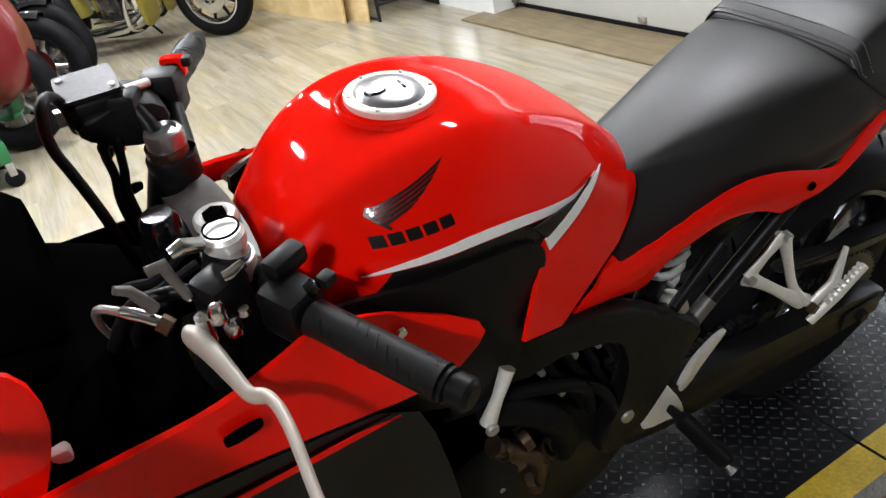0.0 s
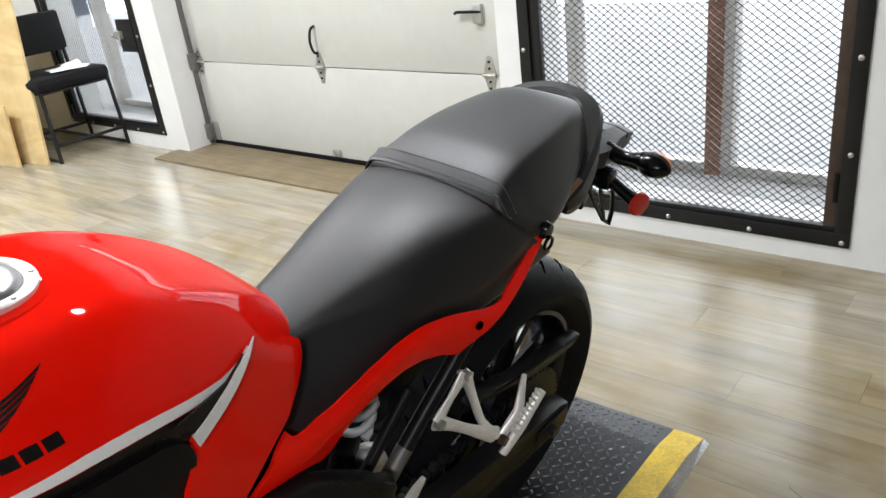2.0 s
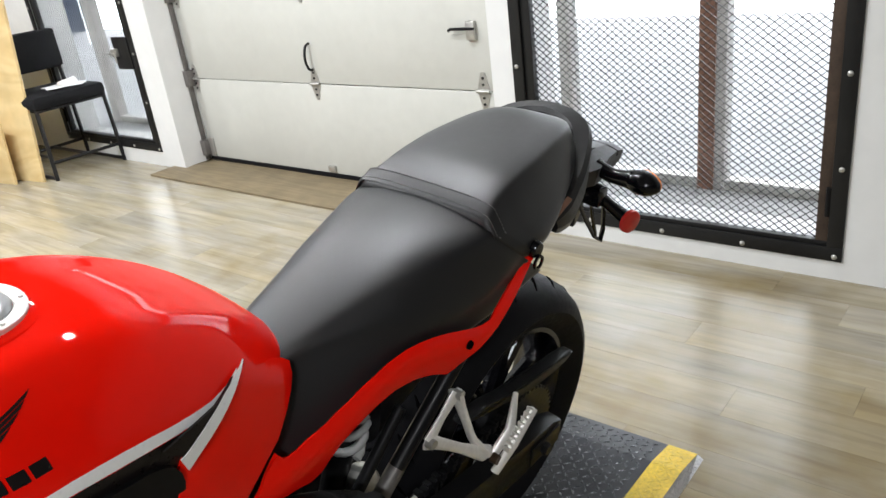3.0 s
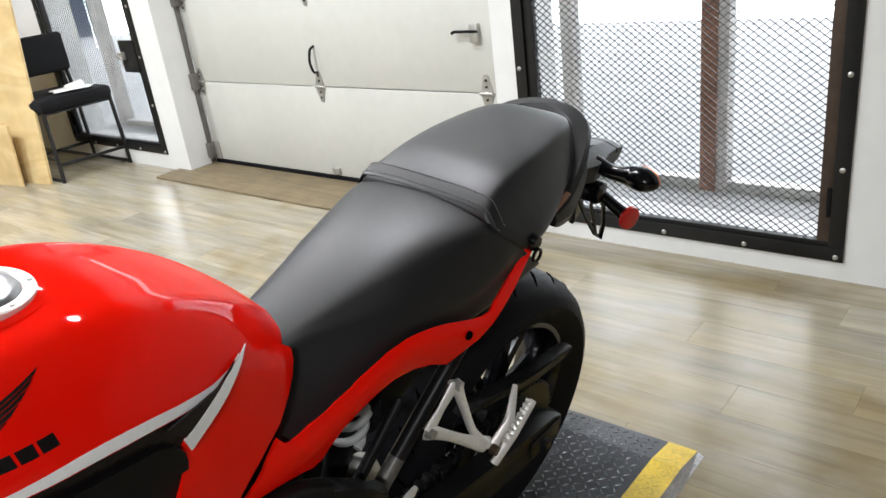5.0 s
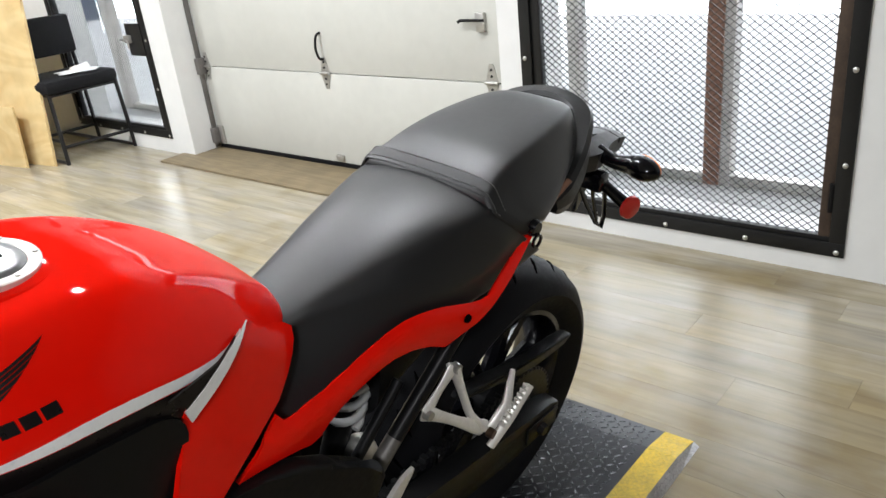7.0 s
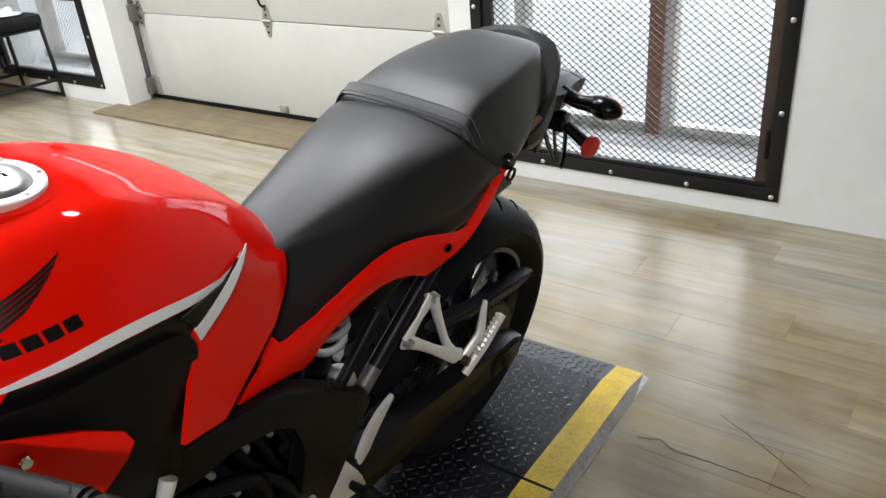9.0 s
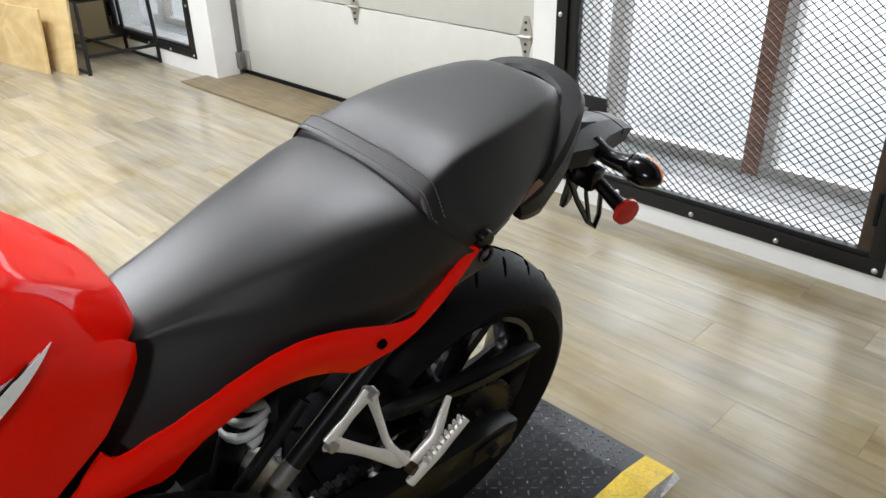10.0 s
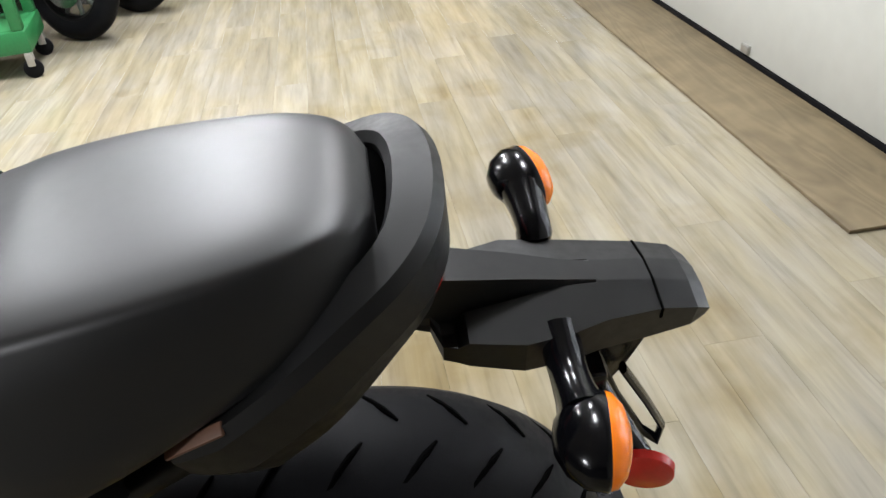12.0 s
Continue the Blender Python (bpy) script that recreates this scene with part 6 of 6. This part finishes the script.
def papers():
    th = thing("papers", "crumpled white papers lying on the chair", "papers", pose(-5.10, 2.93, 0.566))
    for k in range(3):
        part("sheet", box((-0.08, -0.11, 0.0022 * k), (0.09, 0.12, 0.0022 * k + 0.0016), 0, pose(0, 0, 0, 0, 0, 14 * k - 20)), PAPER, th, smooth=False)
    pts = [(0, 0), (0.10, 0.02), (0.12, 0.08), (0.04, 0.10)]
    part("crumpled_sheet", add_rings(bmesh.new(), [[(x - 0.05, y - 0.02, 0.008) for x, y in pts], [(x - 0.04, y - 0.01, 0.025 + 0.02 * (k % 2)) for k, (x, y) in enumerate(pts)]]), PAPER, th, smooth=False)


papers()


def utility_cart():
    th = thing("utility_cart", "green plastic utility cart on small black casters", "cart", pose(-4.09, 0.13, 0, 0, 0, 8))
    part("lower_tray", box((-0.46, -0.45, 0.125), (0.0, 0.03, 0.235), 0.012), GREEN, th)
    part("tray_liner", box((-0.43, -0.42, 0.22), (-0.03, 0.0, 0.238), 0.004), GREEN, th)
    part("upper_tray", box((-0.46, -0.45, 0.72), (0.0, 0.03, 0.83), 0.012), GREEN, th)
    for x, y in ((-0.035, -0.005), (-0.425, -0.005), (-0.035, -0.415), (-0.425, -0.415)):
        part("post", box((x - 0.028, y - 0.028, 0.235), (x + 0.028, y + 0.028, 0.72), 0.008), GREEN, th)
        c = new("caster")
        c.parent, c.location = th, (x + 0.02, y + 0.01, 0)
        part("caster_wheel", revolve([(-0.013, 0.0), (-0.013, 0.040), (-0.009, 0.046), (0.009, 0.046), (0.013, 0.040), (0.013, 0.0)], "X", 28, pose(0, 0, 0.046)), RUBBER, c)
        part("caster_fork", box((-0.02, -0.018, 0.06), (0.02, 0.018, 0.127), 0.004), GALV, c)
    return th


utility_cart()

# ---- parked motorcycles ----
OLIVE = mat("olive_paint", (0.20, 0.17, 0.025), 0.3, 0, 0.06, 6, coat=0.8)
BLACK_PAINT = mat("black_paint", (0.010, 0.010, 0.011), 0.2, 0, 0.1, 6, coat=0.8)
DARK_RED = mat("dark_red_paint", (0.13, 0.004, 0.005), 0.35, 0, 0.06, 6, coat=0.8)


def parked_wheel(parent, name, x, r, w, metal, spokes):
    h = new(name)
    h.parent, h.location = parent, (x, 0, r)
    t = w
    prof = [(-t * 0.7, r - 0.115), (-t, r - 0.075), (-t * 0.95, r - 0.04), (-t * 0.5, r - 0.008), (0, r), (t * 0.5, r - 0.008), (t * 0.95, r - 0.04), (t, r - 0.075), (t * 0.7, r - 0.115)]
    part("tyre", revolve(prof, "Y", 56), RUBBER, h)
    part("rim", revolve([(-t * 0.75, r - 0.098), (-t * 0.78, r - 0.118), (-t * 0.4, r - 0.135), (t * 0.4, r - 0.135), (t * 0.78, r - 0.118), (t * 0.75, r - 0.098)], "Y", 56), metal, h)
    part("hub", revolve([(-0.07, 0.0), (-0.07, 0.035), (-0.05, 0.05), (0.05, 0.05), (0.07, 0.035), (0.07, 0.0)], "Y", 28), metal, h)
    for k in range(spokes):
        a = 2 * math.pi * k / spokes
        part("spoke", tube([(0, 0.045 * math.cos(a), 0.045 * math.sin(a)), (0, (r - 0.12) * math.cos(a + 0.1), (r - 0.12) * math.sin(a + 0.1))], [0.016, 0.012], 8), DARK_METAL if metal is CHROME else CAP_METAL, h).rotation_euler = (0, 0, radians(90))
    for s in (-1, 1):
        part("brake_disc", revolve([(s * 0.072, 0.055), (s * 0.077, 0.055), (s * 0.077, 0.125), (s * 0.072, 0.125)], "Y", 40, None, True), CHROME, h)
    return h


def parked_motorcycle(name, label, m, paint, metal, big, spokes):
    """A road motorcycle pointing along +x, its front tyre standing at the origin."""
    th = thing(name, label, "motorcycle", m, "parked motorcycles")
    r, w, wb = (0.325, 0.065, 1.5) if big else (0.31, 0.05, 1.42)
    parked_wheel(th, "front_wheel", 0.0, r, w, metal, spokes)
    parked_wheel(th, "rear_wheel", -wb, r, w * 1.15, metal, spokes)

    def arc(x, rad, a0, a1, hw, drop):
        bm = bmesh.new()
        rows = []
        for k in range(19):
            a = radians(a0 + (a1 - a0) * k / 18)
            row = []
            for j in range(9):
                v = -1 + j / 4
                rr = rad - drop * abs(v) ** 3
                row.append((x + rr * math.cos(a), hw * v * (1 - 0.15 * abs(v) ** 4), r + rr * math.sin(a)))
            rows.append(row)
        return thicken(add_rings(bm, rows, closed=False), 0.004)

    if big:
        part("front_fender", arc(0, r + 0.035, 12, 175, w + 0.035, 0.10), paint, th)
        part("rear_fender", arc(-wb, r + 0.035, -5, 150, w + 0.05, 0.12), paint, th)
        part("fender_lamp", body([(-0.03, r + 0.13, r + 0.09, 0.02, r + 0.11, 2.5, 2.5), (0.03, r + 0.13, r + 0.09, 0.02, r + 0.11, 2.5, 2.5)], 3, 16), AMBER, th, "amber fender marker").location = (r + 0.03, 0, 0)
        part("fender_trim", tube([(r + 0.045, -0.09, r + 0.05), (r + 0.075, 0, r + 0.055), (r + 0.045, 0.09, r + 0.05)], 0.010, 10), CHROME, th)
        for s in (1, -1):
            part("saddlebag", box((-wb - 0.36, s * 0.16, 0.36), (-wb + 0.18, s * 0.36, 0.68), 0.05), paint, th)
            part("engine_guard", tube(smooth_path([(-0.52, s * 0.08, 0.62), (-0.52, s * 0.30, 0.55), (-0.56, s * 0.34, 0.36), (-0.60, s * 0.28, 0.22), (-0.62, s * 0.1, 0.17)]), 0.016, 12), CHROME, th, "chrome engine guard")
            part("leg_shield", body([(-0.06, 0.80, 0.22, 0.02, 0.5, 4, 4), (0.0, 0.82, 0.20, 0.03, 0.5, 4, 4), (0.14, 0.80, 0.24, 0.02, 0.5, 4, 4)], 4, 24), paint, th).location = (-0.50, s * 0.16, 0)
            part("footboard", box((-0.95, s * 0.2 - 0.05, 0.28), (-0.62, s * 0.2 + 0.05, 0.30), 0.008), CHROME, th)
        part("fairing", body([(-0.17, 1.16, 0.78, 0.10, 0.95, 2.4, 2.4), (0.0, 1.2, 0.74, 0.20, 0.95, 2.4, 2.4), (0.17, 1.16, 0.78, 0.10, 0.95, 2.4, 2.4)], 6, 28), paint, th).location = (-0.18, 0, 0)
    else:
        if paint is BLACK_PAINT:
            part("front_fender", arc(0, r + 0.03, 70, 150, w + 0.015, 0.04), paint, th)
        part("rear_fender", arc(-wb, r + 0.04, 20, 130, w + 0.03, 0.06), paint, th)
        part("headlamp", revolve([(-0.10, 0.0), (-0.09, 0.05), (-0.03, 0.085), (0.03, 0.09), (0.035, 0.0)], "X", 28, pose(-0.18, 0, 0.86)), metal, th)
    for s in (1, -1):
        part("fork_leg", tube([(0.0, s * 0.10, r), (-0.14, s * 0.10, 0.62), (-0.30, s * 0.10, 0.98)], [0.030, 0.027, 0.024], 16), CHROME if big else DARK_METAL, th)
        part("caliper", box((-0.09, s * 0.075 - 0.02, r + 0.02), (-0.03, s * 0.075 + 0.02, r + 0.11), 0.01), metal, th)
        part("indicator", revolve([(-0.03, 0.0), (-0.02, 0.025), (0.01, 0.028), (0.025, 0.015), (0.028, 0.0)], "X", 16, pose(-0.22, s * 0.17, 0.80)), AMBER, th, "amber indicator")
    part("handlebar", tube(smooth_path([(-0.52, -0.40, 1.05), (-0.40, -0.30, 1.08), (-0.33, -0.10, 1.0), (-0.33, 0.10, 1.0), (-0.40, 0.30, 1.08), (-0.52, 0.40, 1.05)]), 0.013, 12), CHROME if big else DARK_METAL, th)
    part("fuel_tank", body([(-0.16, 0.10, -0.06, 0.06, 0.0, 2.2, 2.2), (-0.02, 0.16, -0.08, 0.15, 0.02, 2.2, 2.2), (0.2, 0.14, -0.08, 0.15, 0.02, 2.2, 2.2), (0.42, 0.04, -0.08, 0.08, -0.02, 2.2, 2.2)], 5, 32), paint, th).matrix_local = pose(-0.52, 0, 0.80, 0, 0, 90)
    part("seat", body([(-0.1, 0.06, -0.04, 0.10, 0.0, 3, 3), (0.05, 0.04, -0.05, 0.15, 0.0, 3, 3), (0.35, 0.06, -0.05, 0.16, 0.0, 3, 3), (0.68, 0.10, -0.03, 0.10, 0.02, 3, 3)], 5, 28), SEAT, th).matrix_local = pose(-0.98, 0, 0.72, 0, 0, 90)
    part("engine", body([(-0.14, 0.62, 0.24, 0.14, 0.42, 4, 4), (-0.05, 0.66, 0.18, 0.26, 0.40, 4, 4), (0.10, 0.66, 0.18, 0.26, 0.40, 4, 4), (0.16, 0.62, 0.24, 0.16, 0.42, 4, 4)], 4, 28), metal if big else DARK_METAL, th).matrix_local = pose(-0.78, 0, 0, 0, 0, 0)
    for k in range(8):
        part("cooling_fin", box((-0.98, -0.15, 0.44 + 0.026 * k), (-0.58, 0.15, 0.450 + 0.026 * k), 0.003), metal, th)
    for s in (1, -1):
        part("exhaust", tube(smooth_path([(-0.55, s * 0.12, 0.55), (-0.50, s * 0.18, 0.34), (-0.70, s * 0.22, 0.22), (-1.2, s * 0.24, 0.22), (-wb - 0.35, s * 0.24, 0.26)]), [0.024] * 12 + [0.04] * 13, 16), CHROME if big else DARK_METAL, th)
    for s in (1, -1):
        part("frame_tube", tube(smooth_path([(-0.34, s * 0.04, 0.86), (-0.50, s * 0.12, 0.40), (-0.60, s * 0.14, 0.18), (-1.1, s * 0.14, 0.20), (-1.2, s * 0.10, 0.66)]), 0.016, 10), DARK_METAL, th)
    part("side_stand", tube([(-0.8, 0.14, 0.2), (-0.74, 0.24, 0.0)], 0.011, 10), DARK_METAL, th)
    return th


parked_motorcycle("cruiser_motorcycle", "olive green touring motorcycle with chrome wheels and amber marker", pose(-6.08, 1.83, 0, 0, 0, 46) @ pose(0, 0, 0, 5, 0, 0), OLIVE, CHROME, True, 9)
for k, (x, y) in enumerate(((-5.19, 0.45), (-5.70, 0.55), (-6.46, 0.58))):
    parked_motorcycle("street_motorcycle", "black street motorcycle parked in a row by the cart", pose(x, y, 0, 0, 0, 62) @ pose(0, 0, 0, -8, 0, 0), BLACK_PAINT, DARK_METAL, False, 10)
red_b = parked_motorcycle("street_motorcycle", "dark red motorcycle parked beside the green cart", pose(-4.69, 0.225, 0, 0, 0, 62) @ pose(0, 0, 0, -8, 0, 0), DARK_RED, DARK_METAL, False, 10)
part("side_cowl", body([(-0.45, 0.72, 0.40, 0.10, 0.56, 3, 3), (-0.15, 0.88, 0.32, 0.15, 0.58, 3.5, 3.5), (0.20, 0.95, 0.28, 0.15, 0.60, 4, 4), (0.42, 0.92, 0.27, 0.145, 0.56, 4, 4), (0.56, 0.84, 0.32, 0.12, 0.56, 3.5, 3.5), (0.63, 0.70, 0.44, 0.08, 0.57, 2.6, 2.6)], 5, 36), DARK_RED, red_b, "dark red cowl").matrix_local = pose(-0.42, 0, 0, 0, 0, -90)

# ---- lamp housings under the ceiling ----
for lx, ly in LAMP_SPOTS:
    th = thing("ceiling_light", "slim white strip light hanging under the ceiling", "ceiling light", pose(lx, ly, 0), "ceiling lights")
    part("housing", box((-0.30, -0.09, 2.945), (0.30, 0.09, 3.0), 0.008), CEILING, th)
    for sx in (-0.22, 0.22):
        part("hanger", tube([(sx, 0, 3.0), (sx, 0, TOP)], 0.004, 6), GALV, th)

# ---- floor planks ----
PW, PL, GAP = 0.15, 1.22, 0.00045
rng = random.Random(5)


def plank_mesh(length):
    bm = bmesh.new()
    w, h = PW - GAP, 0.0055
    c = 0.0002
    lo = [(0, 0, -0.0055), (length, 0, -0.0055), (length, w, -0.0055), (0, w, -0.0055)]
    mid = [(0, 0, -c), (length, 0, -c), (length, w, -c), (0, w, -c)]
    top = [(c, c, 0), (length - c, c, 0), (length - c, w - c, 0), (c, w - c, 0)]
    rows = [[bm.verts.new(p) for p in r] for r in (lo, mid, top)]
    for a, b in zip(rows, rows[1:]):
        for i in range(4):
            bm.faces.new((a[i], a[(i + 1) % 4], b[(i + 1) % 4], b[i]))
    bm.faces.new(rows[2])
    me = bpy.data.meshes.new("plank")
    bm.to_mesh(me)
    bm.free()
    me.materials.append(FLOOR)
    return me


full = plank_mesh(PL - GAP)
joints = {5: -0.463, 3: -0.68, 0: -0.555, 4: -0.175, 2: -1.19}
verts, faces, made = [], [], 0
row = 0
y = 2.982
while y + PW > Y0:
    start = joints.get(row, rng.uniform(0, PL))
    x = start - math.ceil((start - X0) / PL) * PL
    while x < X1 + 0.1:
        near = -4.6 < x < 1.3 and y > 0.55 and made < 300
        if near:
            ob = new("plank", full)
            ob.location, ob.parent = (x, y, 0), floor
            made += 1
        else:
            n0 = len(verts)
            c, w, l = 0.0002, PW - GAP, PL - GAP
            verts += [(x, y, -c), (x + l, y, -c), (x + l, y + w, -c), (x, y + w, -c), (x + c, y + c, 0), (x + l - c, y + c, 0), (x + l - c, y + w - c, 0), (x + c, y + w - c, 0)]
            faces += [(n0 + i, n0 + (i + 1) % 4, n0 + 4 + (i + 1) % 4, n0 + 4 + i) for i in range(4)] + [(n0 + 4, n0 + 5, n0 + 6, n0 + 7)]
        x += PL
    y -= PW
    row += 1
# the narrow last row along the wall
x = -0.555 - math.ceil((-0.555 - X0) / PL) * PL
while x < X1:
    n0 = len(verts)
    verts += [(x, 3.132, 0.0), (x + PL - GAP, 3.132, 0.0), (x + PL - GAP, 3.36, 0.0), (x, 3.36, 0.0)]
    faces.append((n0, n0 + 1, n0 + 2, n0 + 3))
    x += PL
me = bpy.data.meshes.new("planking")
me.from_pydata(verts, [], faces)
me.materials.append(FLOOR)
rest = new("planking", me)
rest.parent = floor
tagged(rest, kind="stuff")

# creases torn into the floor beside the ramp
CREASE = mat("dirty_crease", (0.035, 0.028, 0.020), 0.8, 0, 0.3, 40, spec=0.1)
rng = random.Random(11)
for ends, w in (([(-0.371, 1.816), (-0.345, 1.822), (-0.321, 1.832), (-0.300, 1.819), (-0.279, 1.811), (-0.22, 1.814), (-0.156, 1.814), (-0.08, 1.813), (-0.019, 1.809), (0.06, 1.806)], 0.0021), ([(-0.229, 1.987), (-0.16, 1.950), (-0.093, 1.911), (-0.04, 1.876), (0.009, 1.843)], 0.0014)):
    fine = smooth_path([(x, y, 0.0) for x, y in ends], 5)
    verts, faces = [], []
    for i, (x, y, z) in enumerate(fine):
        a = 1.0 - abs(2 * i / (len(fine) - 1) - 1) ** 3
        wob, half_w = rng.uniform(-0.0015, 0.0015), w * (0.25 + 0.75 * a) * rng.uniform(0.4, 1.0)
        verts += [(x, y + wob - half_w, 0.0006), (x, y + wob, 0.0012), (x, y + wob + half_w, 0.0006)]
    for i in range(len(fine) - 1):
        faces += [(3 * i, 3 * i + 3, 3 * i + 4, 3 * i + 1), (3 * i + 1, 3 * i + 4, 3 * i + 5, 3 * i + 2)]
    me = bpy.data.meshes.new("crease")
    me.from_pydata(verts, [], faces)
    me.materials.append(CREASE)
    crease = new("crease", me)
    crease.parent = floor
